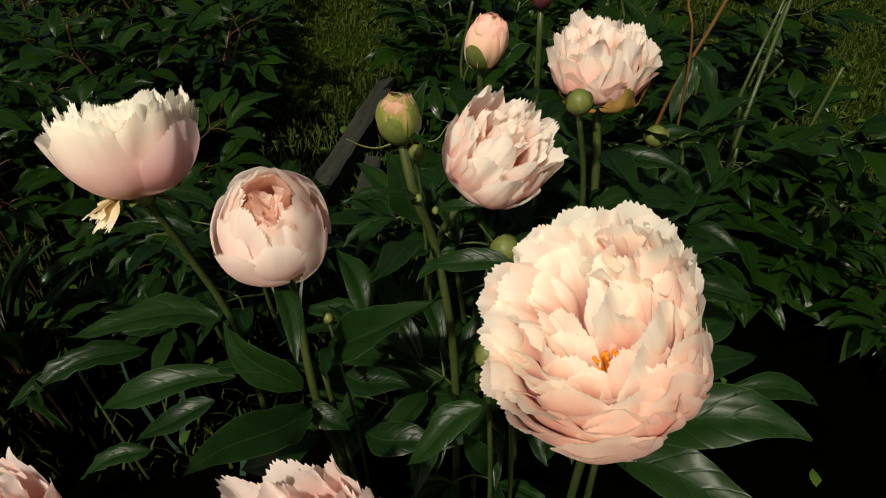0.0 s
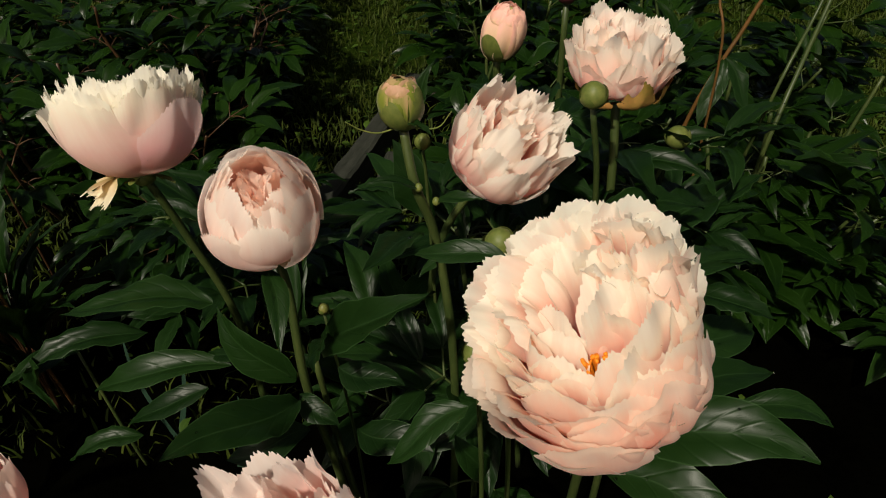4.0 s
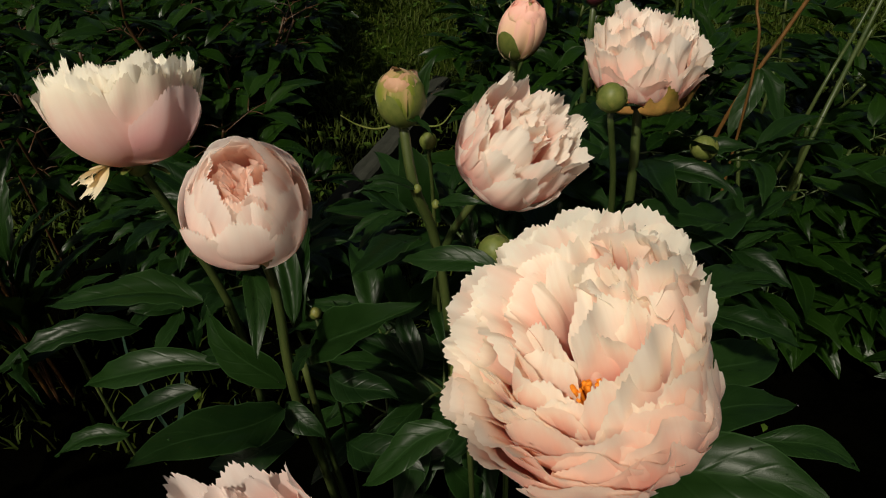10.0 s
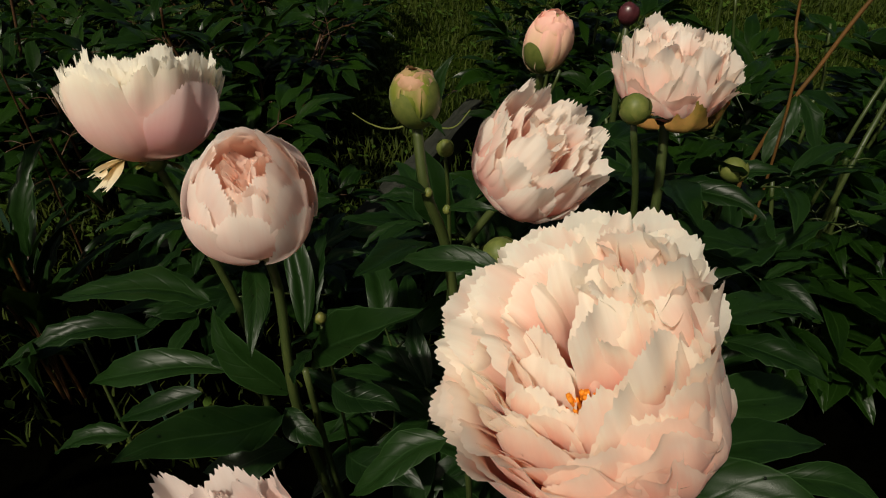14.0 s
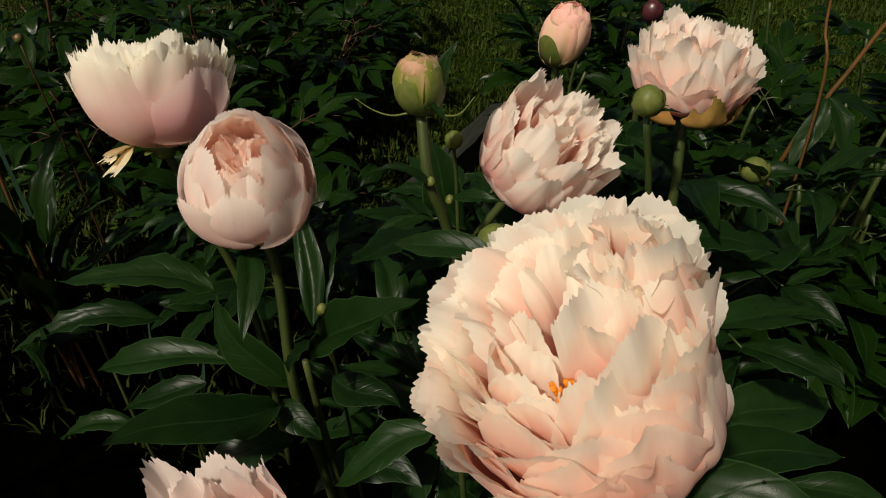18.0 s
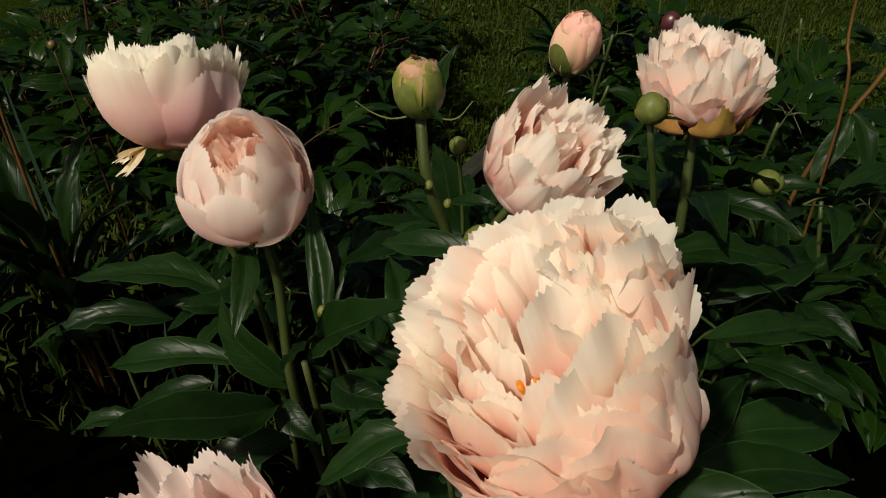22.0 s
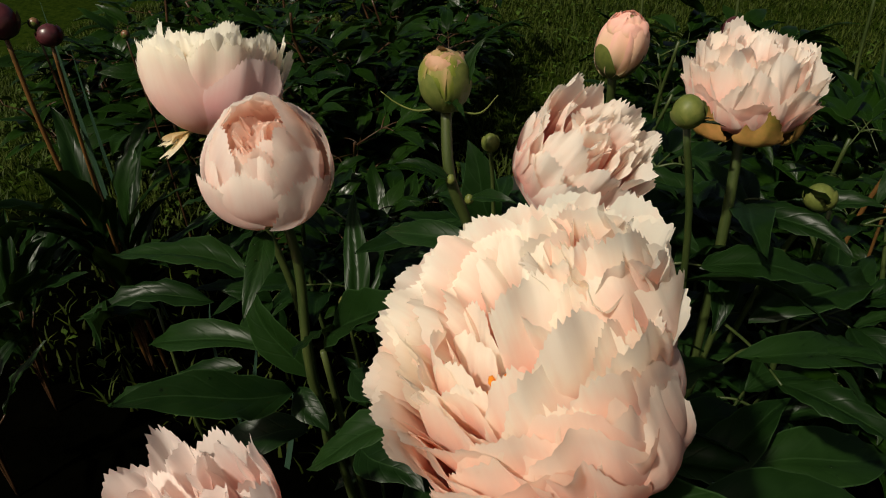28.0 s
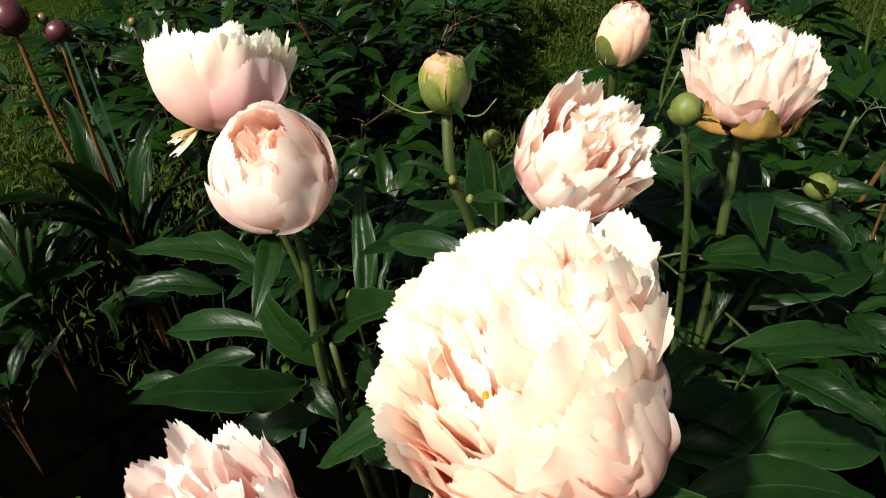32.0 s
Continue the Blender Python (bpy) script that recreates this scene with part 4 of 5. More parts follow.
for az, rho, h, tau, W in ((-80, 0.054, 0.058, 4, 0.054), (-34, 0.054, 0.054, 0, 0.056), (10, 0.056, 0.050, 2, 0.056), (54, 0.058, 0.050, 12, 0.052), (-126, 0.054, 0.064, 8, 0.050), (170, 0.054, 0.066, 8, 0.050), (104, 0.056, 0.056, 22, 0.050), (134, 0.054, 0.060, 14, 0.048)):
    add_spine(head, rng, PETAL_BLUSH, polar(az, rho, h), az, tau, W, foot=BASE, swell=0.66, jag=0.06, ruffle=0.08, cup=0.046, curl=0.04)
layer(head, rng, PETAL_BLUSH, 9, 0.050, 0.076, -6, 0.048, 14, foot=BASE, swell=0.6, jag=0.06, ruffle=0.10, cup=0.040, curl=0.05)
layer(head, rng, PETAL_BLUSH, 8, 0.038, 0.088, -8, 0.042, 30, foot=BASE, swell=0.5, jag=0.06, ruffle=0.12, cup=0.034, curl=0.05)
crown(head, rng, PETAL_BLUSH, 16, (0, 0.004), 0.036, 0.094, 0.010, 0.036, foot=(0.0, 0.0, 0.02), swell=0.3, jag=0.07, ruffle=0.12, cup=0.028)
sepals(ruffled, o, RUF_AXIS, 5, 0.022, 0.014, rng)

# the upright pink bloom behind
rng = random.Random(44)
UP_AXIS = Vector((0.02, -0.02, 1.0)).normalized()
o = Vector((0.188, 0.745, 0.491))
upright = flower((0.20, 0.74, GROUND), "upright ruffled pink peony with tan-stained base")
part_tube("stem", [(0.20, 0.74, GROUND), (0.196, 0.715, 0.19), (0.194, 0.72, 0.38), o], 0.0055, 0.005, STEM, upright)
head = bloom_core(upright, o, UP_AXIS, 0.014)
layer(head, rng, PETAL_STAIN, 7, 0.060, 0.042, 40, 0.062, 20, foot=BASE, swell=0.8, jag=0.06, ruffle=0.07, cup=0.060)
layer(head, rng, PETAL_BLUSH, 8, 0.060, 0.054, 26, 0.054, 44, foot=BASE, swell=0.75, jag=0.06, ruffle=0.09, cup=0.050)
layer(head, rng, PETAL_BLUSH, 9, 0.052, 0.064, 10, 0.048, 12, foot=BASE, swell=0.7, jag=0.06, ruffle=0.12, cup=0.040)
layer(head, rng, PETAL_BLUSH, 8, 0.043, 0.074, 4, 0.042, 30, foot=BASE, swell=0.55, jag=0.06, ruffle=0.14, cup=0.034)
crown(head, rng, PETAL_BLUSH, 22, (0, 0), 0.044, 0.078, 0.010, 0.036, foot=(0.0, 0.0, 0.02), swell=0.3, jag=0.07, ruffle=0.15, cup=0.028)
for az, rho, h, tau, W in ((-34, 0.054, 0.026, 14, 0.042), (16, 0.055, 0.030, 12, 0.044), (66, 0.054, 0.024, 14, 0.042), (140, 0.046, 0.018, 4, 0.044), (-150, 0.046, 0.018, 8, 0.044), (-96, 0.046, 0.014, 6, 0.044)):
    add_spine(head, rng, SEPAL_TAN, polar(az, rho, h), az, tau, W, foot=(0, 0, -0.006), swell=1.0, jag=0.10, ruffle=0.08, cup=0.040, rnd=0.4)

# the rosy bloom close to the camera
rng = random.Random(52)
LOW_AXIS = Vector((-0.30, -0.12, 0.95)).normalized()
o = Vector((-0.087, 0.290, 0.263))
rosy = flower((-0.10, 0.36, GROUND), "rosy pink double peony low in the leaves, wet with raindrops")
part_tube("stem", [(-0.10, 0.36, GROUND), (-0.098, 0.335, 0.14), o], 0.005, 0.0045, STEM, rosy)
head = bloom_core(rosy, o, LOW_AXIS, 0.014, stretch=(1.04, 1.04, 1.0))
layer(head, rng, PETAL_ROSE, 8, 0.084, 0.072, 24, 0.072, 12, grow=0.10, foot=BASE, swell=0.8, jag=0.06, ruffle=0.08, cup=0.060)
layer(head, rng, PETAL_ROSE, 9, 0.076, 0.088, 12, 0.060, 30, grow=0.12, foot=BASE, swell=0.7, jag=0.07, ruffle=0.11, cup=0.045)
layer(head, rng, PETAL_ROSE, 9, 0.062, 0.097, 6, 0.052, 4, grow=0.12, foot=BASE, swell=0.6, jag=0.05, ruffle=0.12, cup=0.045, rnd=0.36)
crown(head, rng, PETAL_ROSE, 20, (0, 0), 0.052, 0.100, 0.006, 0.050, foot=(0.0, 0.0, 0.02), swell=0.3, jag=0.06, ruffle=0.14, cup=0.045, rnd=0.36)

rng = random.Random(53)
o = Vector((-0.258, 0.236, 0.432))
rosy_b = flower((-0.27, 0.27, GROUND), "rosy pink peony at the edge of the bed, partly open")
part_tube("stem", [(-0.27, 0.27, GROUND), (-0.268, 0.26, 0.2), o], 0.005, 0.0045, STEM, rosy_b)
head = bloom_core(rosy_b, o, (0, 0, 1), 0.012)
layer(head, rng, PETAL_ROSE, 7, 0.036, 0.050, 8, 0.052, 10, grow=0.10, foot=BASE, swell=0.8, jag=0.06, ruffle=0.07, cup=0.040)
layer(head, rng, PETAL_ROSE, 8, 0.032, 0.062, 4, 0.044, 30, grow=0.12, foot=BASE, swell=0.7, jag=0.06, ruffle=0.10, cup=0.034, rnd=0.42)
crown(head, rng, PETAL_ROSE, 10, (0, 0), 0.022, 0.068, 0.004, 0.034, foot=(0.0, 0.0, 0.01), swell=0.4, jag=0.07, ruffle=0.12, cup=0.024, rnd=0.42)


# ---- buds ----
def bud(base, line, place, axis, rx, rz, label, skin, stem_mat=STEM, stem_r=0.003, wraps=4, wrap_mat=SEPAL, wrap_len=1.5, whiskers=2, petals=0, petal_mat=PETAL_BUD, seed=0):
    """A bud on its stalk: body, clasping sepals, narrow leafy bracts."""
    r = random.Random(seed)
    ob = thing("peony_bud", base, label, "flower bud", "peony buds")
    place, axis = Vector(place), Vector(axis).normalized()
    foot = place - axis * rz * 0.95
    part_tube("stem", [base] + list(line) + [foot], stem_r * 1.25, stem_r, stem_mat, ob, sides=8)
    m = Matrix.Translation(-ob.location) @ frame_of(place, axis, r.uniform(0, 360))
    v, f = ball(rx * 0.95, rz * 0.97, 16, 12, 0.03, 0.05)
    link_mesh("bud_body", v, f, skin, ob, m=m)
    low = Matrix.Translation(-ob.location) @ frame_of(place - axis * rz, axis, r.uniform(-50, -10))
    for k in range(petals):
        add_shell(ob, r, petal_mat, 360 * k / petals + r.uniform(-10, 10), "petal", low, rx=rx, rz=rz, top=4 + 11 * (k % 3), width=rx * 1.9, off=0.01 + 0.022 * (k % 3), flare=0.05, jag=0.06, rnd=0.35, wob=0.14, teeth=12)
    for k in range(wraps):
        add_shell(ob, r, wrap_mat, 360 * k / wraps + r.uniform(-14, 14), "sepal", low, rx=rx, rz=rz, top=180 - 82 * wrap_len * r.uniform(0.8, 1.15), width=rx * 1.7, off=0.10, jag=0.0, rnd=0.6, nu=9, nv=10, wob=0.01)
    for k in range(whiskers):
        a = r.uniform(0, 6.28) + k * 2.6
        d = Vector((math.cos(a), math.sin(a), r.uniform(-0.1, 0.5)))
        add_leaf(ob, foot, foot + d * rz * r.uniform(1.5, 2.3), (0, 0, 1), r.randrange(10), rz * 0.42)
    return ob


main_bud = bud((0.02, 0.56, GROUND), [(0.025, 0.55, 0.15), (0.021, 0.545, 0.312), (0.006, 0.553, 0.43), (-0.010, 0.543, 0.495)], (-0.021, 0.560, 0.565), (-0.02, 0.02, 1), 0.0180, 0.0215, "round yellow-green peony bud about to open, on thick stem", BUD_SKIN, stem_r=0.0042, wraps=4, wrap_len=1.65, whiskers=2, petals=6, seed=3)
pink_bud = bud((0.07, 0.84, GROUND), [(0.068, 0.83, 0.2), (0.060, 0.815, 0.40)], (0.064, 0.795, 0.530), (0.20, -0.06, 1), 0.0225, 0.0305, "plump pink and cream peony bud with green sepals", PETAL_BUDPINK, stem_r=0.0045, wraps=3, wrap_len=1.35, whiskers=2, petals=7, petal_mat=PETAL_BUDPINK, seed=5)
bud((0.18, 0.70, GROUND), [(0.178, 0.68, 0.2), (0.166, 0.650, 0.42)], (0.148, 0.634, 0.540), (-0.05, 0, 1), 0.0125, 0.0125, "small round green peony bud on slim stem", SEPAL, stem_r=0.003, whiskers=2, seed=7)
bud((0.21, 0.80, GROUND), [(0.22, 0.79, 0.15), (0.245, 0.772, 0.32)], (0.269, 0.762, 0.424), (0.1, 0, 1), 0.014, 0.0125, "green peony bud clasped by a small leaf", SEPAL, stem_r=0.003, whiskers=3, seed=8)
bud((0.0, 0.66, GROUND), [(-0.005, 0.65, 0.25), (-0.010, 0.645, 0.42)], (-0.013, 0.641, 0.481), (0, 0, 1), 0.0075, 0.0085, "tiny green bud beside the thick bud stem", SEPAL, stem_r=0.0018, whiskers=1, seed=9)
bud((0.19, 0.90, GROUND), [(0.185, 0.89, 0.1), (0.178, 0.87, 0.25)], (0.176, 0.864, 0.338), (0, 0, 1), 0.0105, 0.0115, "small maroon and green peony bud", BUD_RED, stem_r=0.002, wrap_mat=BUD_RED, whiskers=2, seed=10)
bud((0.09, 0.50, GROUND), [(0.085, 0.47, 0.2), (0.070, 0.43, 0.45)], (0.064, 0.420, 0.532), (-0.1, 0, 1), 0.0115, 0.0115, "green bud half hidden behind the large bloom", SEPAL, stem_r=0.0025, whiskers=1, seed=12)
bud((0.06, 0.44, GROUND), [(0.058, 0.40, 0.25)], (0.050, 0.372, 0.470), (-0.1, 0, 1), 0.0095, 0.0095, "green bud under the petals of the large bloom", SEPAL, stem_r=0.0022, whiskers=1, seed=13)
bud((0.16, 1.06, GROUND), [(0.158, 1.05, 0.2)], (0.154, 1.040, 0.488), (0, 0, 1), 0.0135, 0.0145, "dark red peony bud on tall green stem", BUD_DARK, stem_r=0.0045, wrap_mat=BUD_DARK, whiskers=2, seed=14)
bud((-0.60, 0.72, GROUND), [(-0.605, 0.70, 0.15), (-0.585, 0.68, 0.36)], (-0.573, 0.673, 0.502), (0.05, 0, 1), 0.0140, 0.0125, "glossy dark maroon peony bud on reddish stem", BUD_DARK, STEM_TAN, 0.0023, wrap_mat=BUD_DARK, whiskers=2, seed=15)
bud((-0.64, 0.72, GROUND), [(-0.645, 0.70, 0.15), (-0.650, 0.68, 0.36)], (-0.658, 0.678, 0.508), (-0.05, 0, 1), 0.021, 0.021, "large glossy dark maroon peony bud on reddish stem", BUD_DARK, STEM_TAN, 0.0030, wrap_mat=BUD_DARK, whiskers=2, seed=16)
bud((-0.763, 0.996, GROUND), [(-0.767, 0.981, 0.197)], (-0.773, 0.966, 0.394), (0, 0, 1), 0.007, 0.007, "small pinkish bud standing in the lawn's edge", BUD_RED, STEM_RED, 0.0016, whiskers=1, seed=31)
bud((-0.628, 0.737, GROUND), [(-0.632, 0.722, 0.249)], (-0.638, 0.707, 0.499), (0, 0, 1), 0.0065, 0.0065, "small tan bud on a thin stem behind maroon buds", BUD_RED, STEM_RED, 0.0016, whiskers=1, seed=30)
fork = bud((0.34, 1.08, GROUND), [(0.352, 1.06, 0.2), (0.365, 1.048, 0.31), (0.392, 1.045, 0.395), (0.408, 1.05, 0.43), (0.436, 1.056, 0.50)], (0.470, 1.06, 0.585), (0.1, 0, 1), 0.019, 0.019, "green bud high on a reddish forked stem", SEPAL, STEM_TAN, 0.0027, whiskers=2, seed=17)


def crumpled_top(ob, place, axis, r, rz, mat, count, seed):
    """Small crinkled petal tips that push out of a bud's top."""
    rr = random.Random(seed)
    m = Matrix.Translation(-ob.location) @ frame_of(place, axis)
    for k in range(count):
        az = 360 * k / count + rr.uniform(-20, 20)
        q = r * (0.35 if k % 2 else 0.62)
        v, f, uvs = spine_petal(rr, polar(az, q, rz * (1.08 if k % 2 else 0.98) + rr.uniform(-0.001, 0.001)), az, -42, r * rr.uniform(1.2, 1.6), foot=(0.0, 0.0, 0.30 * rz), swell=0.95, cup=r * 0.95, jag=0.07, ruffle=0.14, rnd=0.2, neck=0.7, teeth=8, nu=9, nv=36)
        link_mesh("petal", v, f, mat, ob, uvs, "crinkled petal tip", m)


crumpled_top(main_bud, Vector((-0.021, 0.560, 0.565)), (-0.02, 0.02, 1), 0.0180, 0.0215, PETAL_BUDTIP, 7, 61)
crumpled_top(pink_bud, Vector((0.064, 0.795, 0.530)), (0.20, -0.06, 1), 0.0225, 0.0305, PETAL_BUDPINK, 9, 62)
for line in (((-0.024, 0.556, 0.545), (-0.040, 0.549, 0.543), (-0.054, 0.545, 0.548), (-0.066, 0.542, 0.557)), ((-0.012, 0.556, 0.545), (0.010, 0.552, 0.548), (0.022, 0.556, 0.562))):
    part_tube("bract", line, 0.0010, 0.0004, SEPAL, main_bud, sides=6)
for tip, w in (((0.43, 1.00, 0.33), 0.03), ((0.36, 0.99, 0.31), 0.03), ((0.47, 1.06, 0.36), 0.028), ((0.35, 1.08, 0.36), 0.026)):
    add_leaf(fork, (0.392, 1.045, 0.395), tip, (0, -0.4, 1), 4, w)
add_leaf(main_bud, (-0.012, 0.566, 0.545), (0.006, 0.572, 0.598), (-0.4, -0.8, 0.3), 1, 0.014)
for node_at in ((-0.006, 0.535, 0.498), (0.009, 0.535, 0.484)):
    v, f = ball(0.0036, 0.0040, 10, 8, 0.06, 0.2)
    link_mesh("side_bud", v, f, SEPAL, main_bud, m=Matrix.Translation(Vector(node_at) - main_bud.location))
    add_leaf(main_bud, node_at, Vector(node_at) + Vector((0.045 if node_at[0] > 0 else -0.04, -0.012, 0.012)), (0, -0.3, 1), 5, 0.012)
bud((-0.092, 0.548, GROUND), [(-0.094, 0.538, 0.15)], (-0.102, 0.518, 0.364), (0.1, -0.2, 1), 0.0055, 0.006, "tiny tan bud among the leaves below the goblet bloom", BUD_SKIN, stem_r=0.0016, wraps=3, whiskers=3, seed=21)

# ---- leaves near the camera ----
lower = thing("peony_shoot", (-0.10, 0.55, GROUND), "broad dark green peony leaves on a leafy shoot below the blooms", "peony shoot", "leafy peony shoots")
part_tube("stem", [(-0.10, 0.55, GROUND), (-0.105, 0.51, 0.15), (-0.108, 0.485, 0.33)], 0.005, 0.003, STEM, lower)
HERO = [
    ((-0.222, 0.538, 0.345), (-0.366, 0.505, 0.353), (0.0, -0.12, 1), 0.050, 1),
    ((-0.118, 0.448, 0.310), (-0.196, 0.334, 0.368), (0.35, -0.25, 1), 0.052, 4),
    ((-0.235, 0.563, 0.222), (-0.400, 0.542, 0.190), (0.0, -0.10, 1), 0.046, 2),
    ((-0.100, 0.485, 0.336), (0.016, 0.450, 0.455), (-0.45, -0.45, 1), 0.048, 5),
    ((-0.123, 0.455, 0.470), (-0.100, 0.388, 0.440), (0.35, -0.75, 0.5), 0.022, 3),
    ((-0.360, 0.620, 0.210), (-0.500, 0.545, 0.193), (0.1, -0.2, 1), 0.044, 6),
    ((-0.003, 0.533, 0.450), (-0.043, 0.450, 0.474), (-0.3, -0.35, 1), 0.032, 7),
    ((0.070, 0.395, 0.538), (0.004, 0.411, 0.526), (0.0, -0.4, 1), 0.020, 8),
    ((-0.095, 0.50, 0.345), (-0.088, 0.42, 0.385), (-0.6, -0.3, 1), 0.024, 9),
    ((-0.120, 0.46, 0.305), (-0.080, 0.44, 0.285), (0.1, -0.5, 1), 0.028, 0),
    ((0.046, 0.345, 0.443), (-0.012, 0.322, 0.402), (-0.3, -0.4, 1), 0.030, 1),
    ((0.032, 0.415, 0.314), (0.057, 0.419, 0.240), (0.3, -0.8, 0.5), 0.030, 2),
    ((-0.005, 0.665, 0.370), (-0.048, 0.675, 0.462), (-0.2, -1, 0.35), 0.050, 4),
    ((-0.187, 0.660, 0.200), (-0.240, 0.775, 0.316), (0.4, -0.8, 0.5), 0.036, 7),
    ((-0.180, 0.670, 0.190), (-0.190, 0.790, 0.275), (-0.4, -0.7, 0.6), 0.036, 5),
    ((-0.139, 0.505, 0.270), (-0.215, 0.530, 0.348), (-0.3, -0.8, 0.6), 0.056, 8),
    ((-0.255, 0.535, 0.215), (-0.350, 0.510, 0.172), (0.0, -0.3, 1), 0.034, 3),
    ((-0.329, 0.500, 0.168), (-0.410, 0.475, 0.146), (-0.2, -0.3, 1), 0.030, 6),
    ((-0.117, 0.460, 0.250), (-0.195, 0.425, 0.240), (0.0, -0.4, 1), 0.044, 2),
    ((-0.200, 0.560, 0.250), (-0.268, 0.575, 0.222), (0.0, -0.2, 1), 0.026, 9),
    ((-0.090, 0.500, 0.300), (-0.020, 0.480, 0.300), (0.0, -0.4, 1), 0.040, 7),
    ((-0.070, 0.470, 0.240), (0.010, 0.440, 0.250), (0.1, -0.4, 1), 0.044, 1),
]
for b, tip, up, w, sh in HERO:
    add_leaf(lower, b, tip, up, sh, w * 0.9)

grey = thing("peony_shoot", (-0.44, 0.62, GROUND), "dull grey-green leaves on a low shoot in deep shade", "peony shoot", "leafy peony shoots")
part_tube("stem", [(-0.44, 0.62, GROUND), (-0.44, 0.61, 0.0), (-0.467, 0.623, 0.164)], 0.003, 0.002, STEM, grey)
add_leaf(grey, (-0.467, 0.623, 0.164), (-0.508, 0.538, 0.196), (-0.1, -0.3, 1), 2, 0.034)
add_leaf(grey, (-0.501, 0.634, 0.132), (-0.393, 0.477, 0.231), (-0.4, -0.4, 1), 6, 0.026)

right = thing("peony_shoot", (0.20, 0.55, GROUND), "broad dark green peony leaves beside the large bloom", "peony shoot", "leafy peony shoots")
part_tube("stem", [(0.20, 0.55, GROUND), (0.19, 0.50, 0.2), (0.17, 0.43, 0.38)], 0.005, 0.003, STEM, right)
HERO = [
    ((0.155, 0.345, 0.445), (0.268, 0.300, 0.462), (-0.1, -0.4, 1), 0.050, 1),
    ((0.140, 0.310, 0.425), (0.238, 0.260, 0.432), (-0.2, -0.4, 1), 0.042, 4),
    ((0.270, 0.425, 0.365), (0.343, 0.406, 0.363), (0.0, -0.3, 1), 0.030, 2),
    ((0.265, 0.600, 0.225), (0.387, 0.685, 0.205), (0.0, -0.3, 1), 0.058, 5),
    ((0.210, 0.480, 0.275), (0.366, 0.559, 0.256), (0.0, -0.3, 1), 0.050, 3),
    ((0.235, 0.700, 0.315), (0.352, 0.826, 0.298), (-0.2, -0.4, 1), 0.058, 6),
    ((0.225, 0.600, 0.345), (0.365, 0.675, 0.301), (0.0, -0.2, 1), 0.044, 8),
    ((0.200, 0.560, 0.200), (0.288, 0.672, 0.255), (-0.4, -0.6, 0.8), 0.050, 0),
]
for b, tip, up, w, sh in HERO:
    add_leaf(right, b, tip, up, sh, w)

# ---- the bed's leafy shoots ----
rng = random.Random(77)


def low_roof(p):
    """Leaf height limit in the bed, under the flower heads."""
    return 0.20 + 0.26 * min(1.0, max(0.0, (p.y - 0.30) / 0.45))


BED = [(0.10, 0.60, 0.33), (0.02, 0.66, 0.36), (0.12, 0.70, 0.38), (0.21, 0.68, 0.34), (0.27, 0.76, 0.34), (0.10, 0.80, 0.38), (0.00, 0.78, 0.36), (0.18, 0.86, 0.36),
       (0.30, 0.90, 0.34), (0.05, 0.55, 0.24), (-0.26, 0.80, 0.26), (-0.36, 0.82, 0.26), (-0.05, 0.60, 0.20)]
for x, y, z in BED:
    leafy_shoot(rng, (x + rng.uniform(-0.02, 0.02), y + 0.05, GROUND), (x, y, z), 4, 0.105, "leafy dark green peony shoot in the flower bed", low_roof)

# ---- bushes further off ----
rng = random.Random(101)
bush(rng, (-0.62, 1.50), 0.36, 0.30, 14, 5, 0.105, "dense dark green peony bush behind the grass strip", tall=1)
bush(rng, (-0.75, 2.05), 0.36, 0.32, 13, 5, 0.105, "dark green peony bush with reddish stems", tall=2)
bush(rng, (-1.15, 1.75), 0.36, 0.30, 13, 5, 0.105, "dark green peony bush at the lawn's edge", tall=1)
bush(rng, (0.28, 1.25), 0.30, 0.36, 13, 5, 0.105, "tall green peony bush behind the blooms", stem_mat=STEM, tall=3)
bush(rng, (0.52, 1.05), 0.26, 0.34, 12, 5, 0.105, "green peony bush with pale stems", stem_mat=STEM, tall=3)
bush(rng, (0.62, 1.55), 0.30, 0.36, 12, 5, 0.105, "green peony bush before the lawn", stem_mat=STEM, tall=3)
bush(rng, (0.12, 1.75), 0.28, 0.32, 11, 5, 0.105, "green peony bush further back in the row", stem_mat=STEM, tall=3)
bush(rng, (0.80, 0.95), 0.18, 0.14, 7, 4, 0.07, "low dark green plant at the bed's edge", tall=0)
bush(rng, (-0.88, 1.28), 0.28, 0.30, 11, 5, 0.105, "dark green peony bush among the grass", tall=0)
bush(rng, (-0.42, 0.98), 0.16, 0.26, 8, 4, 0.10, "low dark green peony bush beside the boards", tall=0)
bush(rng, (-1.25, 1.30), 0.28, 0.26, 9, 5, 0.105, "dark peony bush at the lawn", tall=2)


for line, r, mat in ((((0.50, 1.10, GROUND), (0.44, 0.93, 0.30), (0.517, 1.05, 0.474), (0.55, 1.10, 0.56)), 0.0030, STEM), (((0.42, 1.05, GROUND), (0.43, 0.94, 0.36), (0.482, 1.0, 0.477), (0.50, 1.02, 0.53)), 0.0022, STEM), (((0.38, 1.02, GROUND), (0.366, 0.98, 0.40), (0.351, 1.0, 0.504), (0.348, 1.01, 0.60)), 0.0017, STEM_TAN)):
    stalk = thing("peony_shoot", line[0], "tall bare shoot rising above the peony leaves", "peony shoot", "tall bare shoots")
    part_tube("stem", line, r * 1.2, r, mat, stalk)


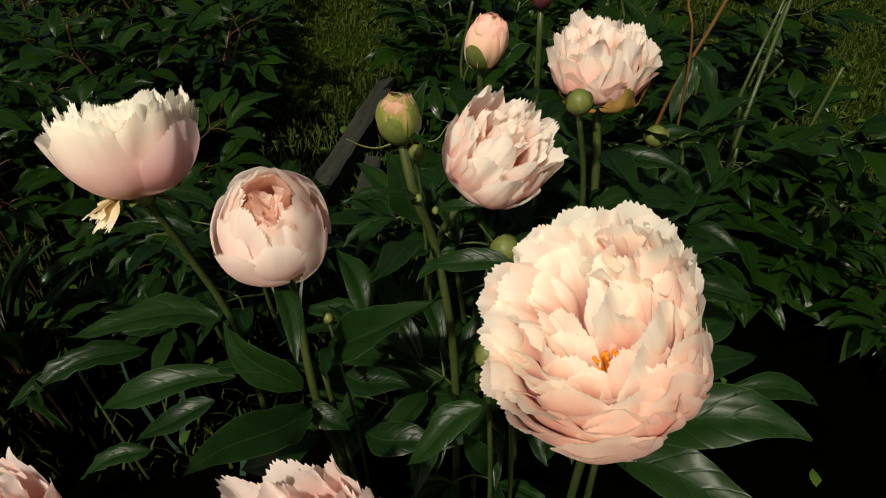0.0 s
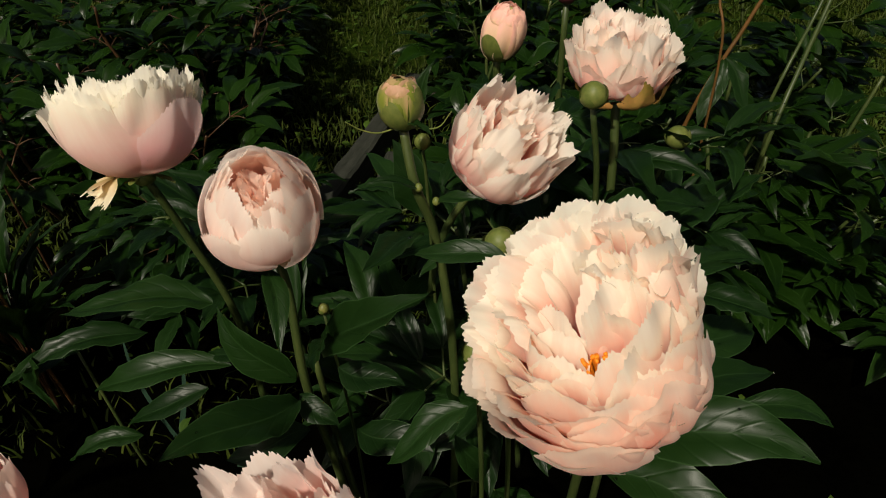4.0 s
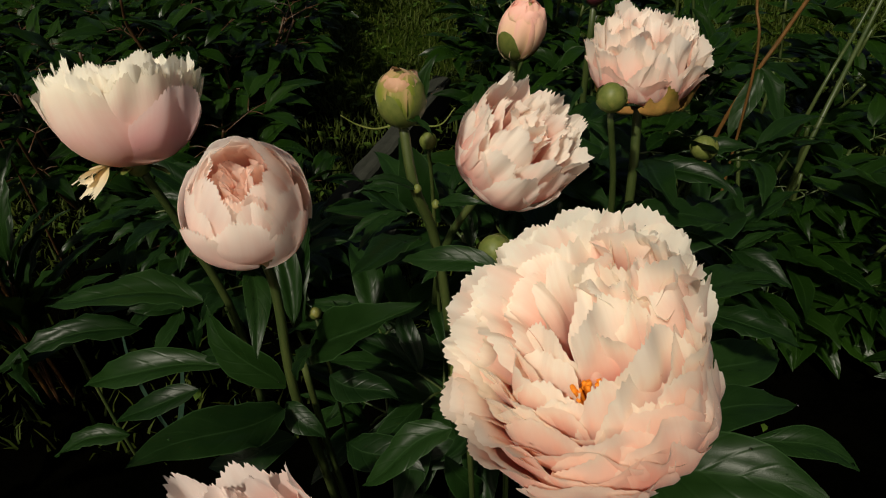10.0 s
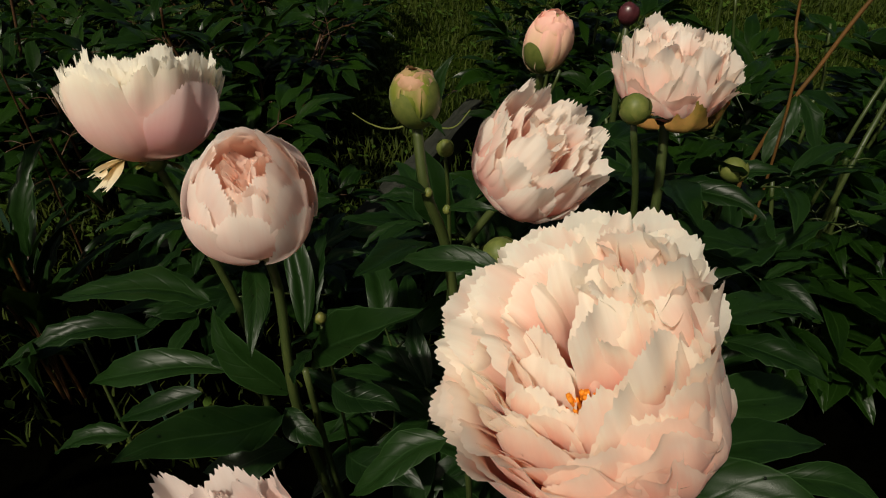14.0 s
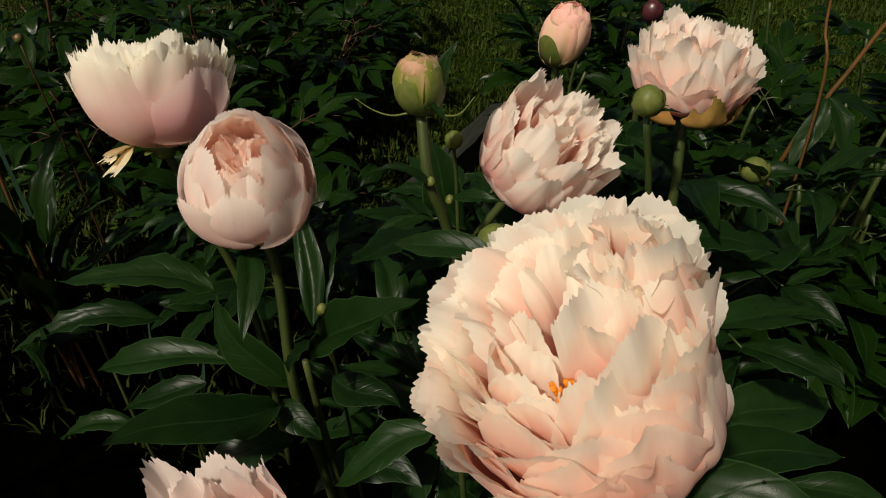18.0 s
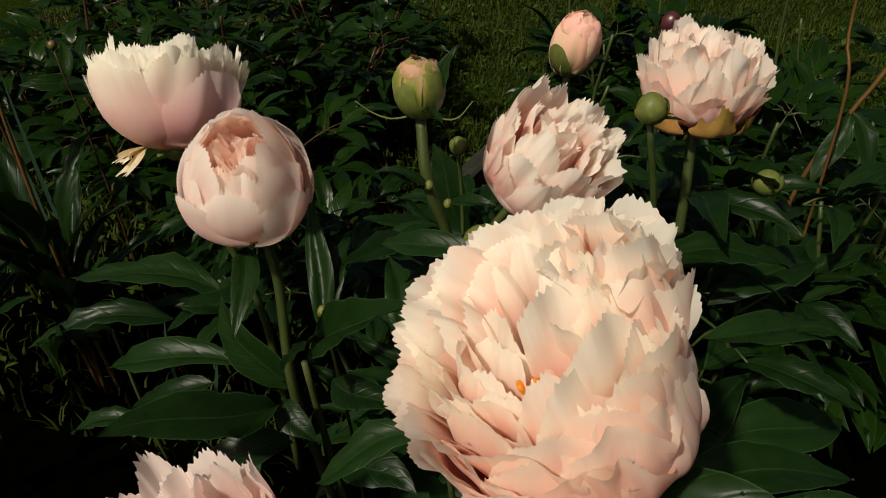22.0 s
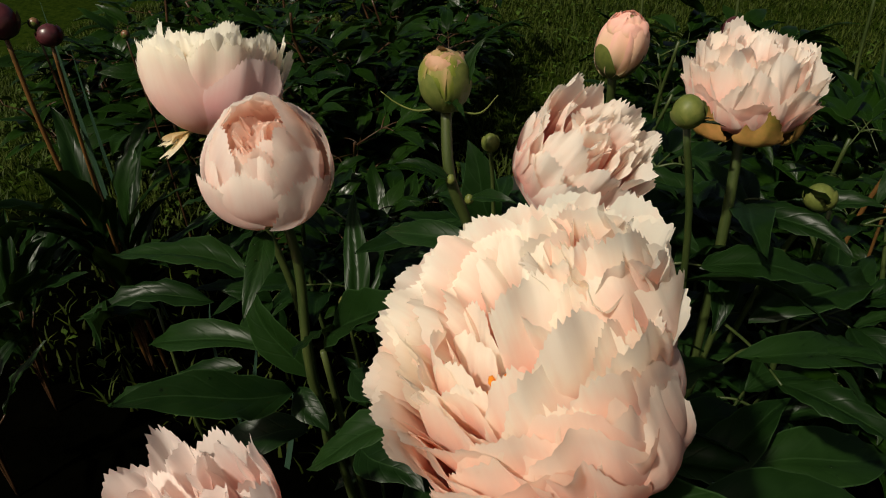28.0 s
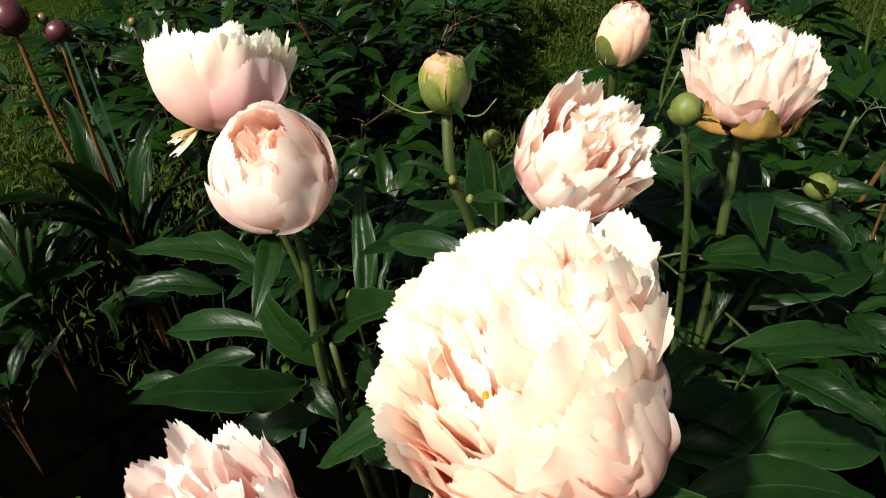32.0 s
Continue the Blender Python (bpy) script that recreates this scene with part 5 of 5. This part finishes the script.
# ---- the narrow-leaved clump with maroon buds ----
def narrow_clump(rng, centre, count, long, label):
    """Upright narrow leaves that rise from one crown."""
    ob = thing("peony_clump", (centre[0], centre[1], GROUND), label, "peony plant", "narrow-leaved plants")
    for k in range(count):
        a = 6.28 * k / count + rng.uniform(-0.3, 0.3)
        out = rng.uniform(0.02, 0.10)
        b = Vector((centre[0] + 0.3 * out * math.cos(a), centre[1] + 0.3 * out * math.sin(a), rng.uniform(0.02, 0.20)))
        L = long * rng.uniform(0.7, 1.15)
        d = Vector((math.cos(a) * rng.uniform(0.4, 1.0), math.sin(a) * rng.uniform(0.4, 1.0), rng.uniform(0.3, 1.2))).normalized()
        tip = b + d * L
        add_leaf(ob, b, tip, Vector((-math.cos(a), -math.sin(a), 0.8)), rng.randrange(10), L * rng.uniform(0.17, 0.24))
        part_tube("leaf_stalk", [(centre[0], centre[1], GROUND), (centre[0] + 0.1 * out * math.cos(a), centre[1] + 0.1 * out * math.sin(a), b.z * 0.5), b], 0.002, 0.0014, STEM_RED, ob, sides=5)
    return ob


rng = random.Random(140)
narrow_clump(rng, (-0.62, 0.71), 26, 0.19, "dark narrow-leaved peony clump with maroon buds")
narrow_clump(rng, (-0.70, 0.58), 16, 0.18, "dark narrow-leaved clump in the shade")


narrow_clump(rng, (-0.77, 0.63), 14, 0.17, "dark upright leaves at the bed's near corner")
narrow_clump(rng, (-0.62, 0.44), 12, 0.15, "dark narrow leaves low over bare soil")


# ---- strap leaves of a bulb plant ----
def strap_leaf(base, tip, width, bend, label):
    """One long thin blue-green blade with a keel."""
    ob = thing("strap_leaf", base, label, "strap leaf", "strap leaves")
    b, t = Vector(base), Vector(tip)
    side = (t - b).cross(Vector((0.2, 1, 0))).normalized()
    verts, uvs = [], []
    for k in range(15):
        u = k / 14
        c = b.lerp(t, u) + Vector(bend) * (u * (1 - u) * 4) - ob.location
        w = width * 0.5 * (1 - u ** 3) + 0.0004
        for v in (-1, -0.5, 0, 0.5, 1):
            verts.append(c + side * (w * v) + Vector((0, 0.12 * w * (1 - abs(v)), 0)))
            uvs.append((0.5 + 0.5 * v, u))
    link_mesh("blade", verts, grid_faces(14, 4), LEAF_BLUE, ob, uvs)


for x, y, dx, dy, h, w in ((-0.40, 0.66, -0.06, 0.05, 0.20, 0.009), (-0.41, 0.67, 0.03, 0.03, 0.16, 0.008), (-0.30, 0.62, 0.02, 0.02, 0.15, 0.009), (-0.72, 0.80, 0.01, -0.02, 0.58, 0.017), (-0.70, 0.83, -0.04, 0.0, 0.5, 0.014)):
    strap_leaf((x, y, GROUND), (x + dx, y + dy, GROUND + h), w, (dx * 0.3, 0, 0.01), "thin upright blue-green strap leaf")


# ---- raindrops ----
def raindrops(parts, rng, count, big, label):
    """Small clear drops that lie on petals or leaves."""
    V, Fc = [], []
    for _ in range(count):
        ob = rng.choice(parts)
        m = ob.matrix_basis.copy()
        up = ob.parent
        while up is not None:
            m = up.matrix_basis @ m
            up = up.parent
        vert = ob.data.vertices[rng.randrange(len(ob.data.vertices))]
        n = (m.to_3x3() @ vert.normal).normalized()
        if n.dot(Vector((-0.1, -0.5, 0.85))) < 0:
            n = -n
        r = big * rng.uniform(0.4, 1.0) ** 1.5
        spot = Matrix.Translation(m @ vert.co + n * r * 0.25) @ n.to_track_quat("Z", "Y").to_matrix().to_4x4()
        dv, df = ball(r, r * 0.62, 8, 5, 0.1)
        k = len(V)
        V += [spot @ Vector(q) for q in dv]
        Fc += [tuple(j + k for j in q) for q in df]
    tagged(link_mesh("raindrops", V, Fc, WATER), label, "raindrops", kind="stuff")


def petals_of(ob):
    return [p for b in ob.children for p in b.children if p.name.startswith("petal")]


rng = random.Random(400)
for ob, count, big_r, what in ((big, 130, 0.0011, "large cream bloom"), (cup, 110, 0.0014, "goblet-shaped bloom"), (bowl, 110, 0.0013, "bowl-shaped bloom"), (ruffled, 120, 0.0014, "leaning bloom"), (upright, 120, 0.0015, "upright bloom"), (rosy, 160, 0.0019, "low rosy bloom")):
    raindrops(petals_of(ob), rng, count, big_r, "small clear raindrops on the petals of the " + what)
raindrops([c for c in right.children if c.name.startswith("leaf")], rng, 60, 0.0016, "clear raindrops on broad leaves beside the large bloom")
raindrops([c for c in lower.children if c.name.startswith("leaf")], rng, 40, 0.0015, "clear raindrops on leaves under the goblet bloom")
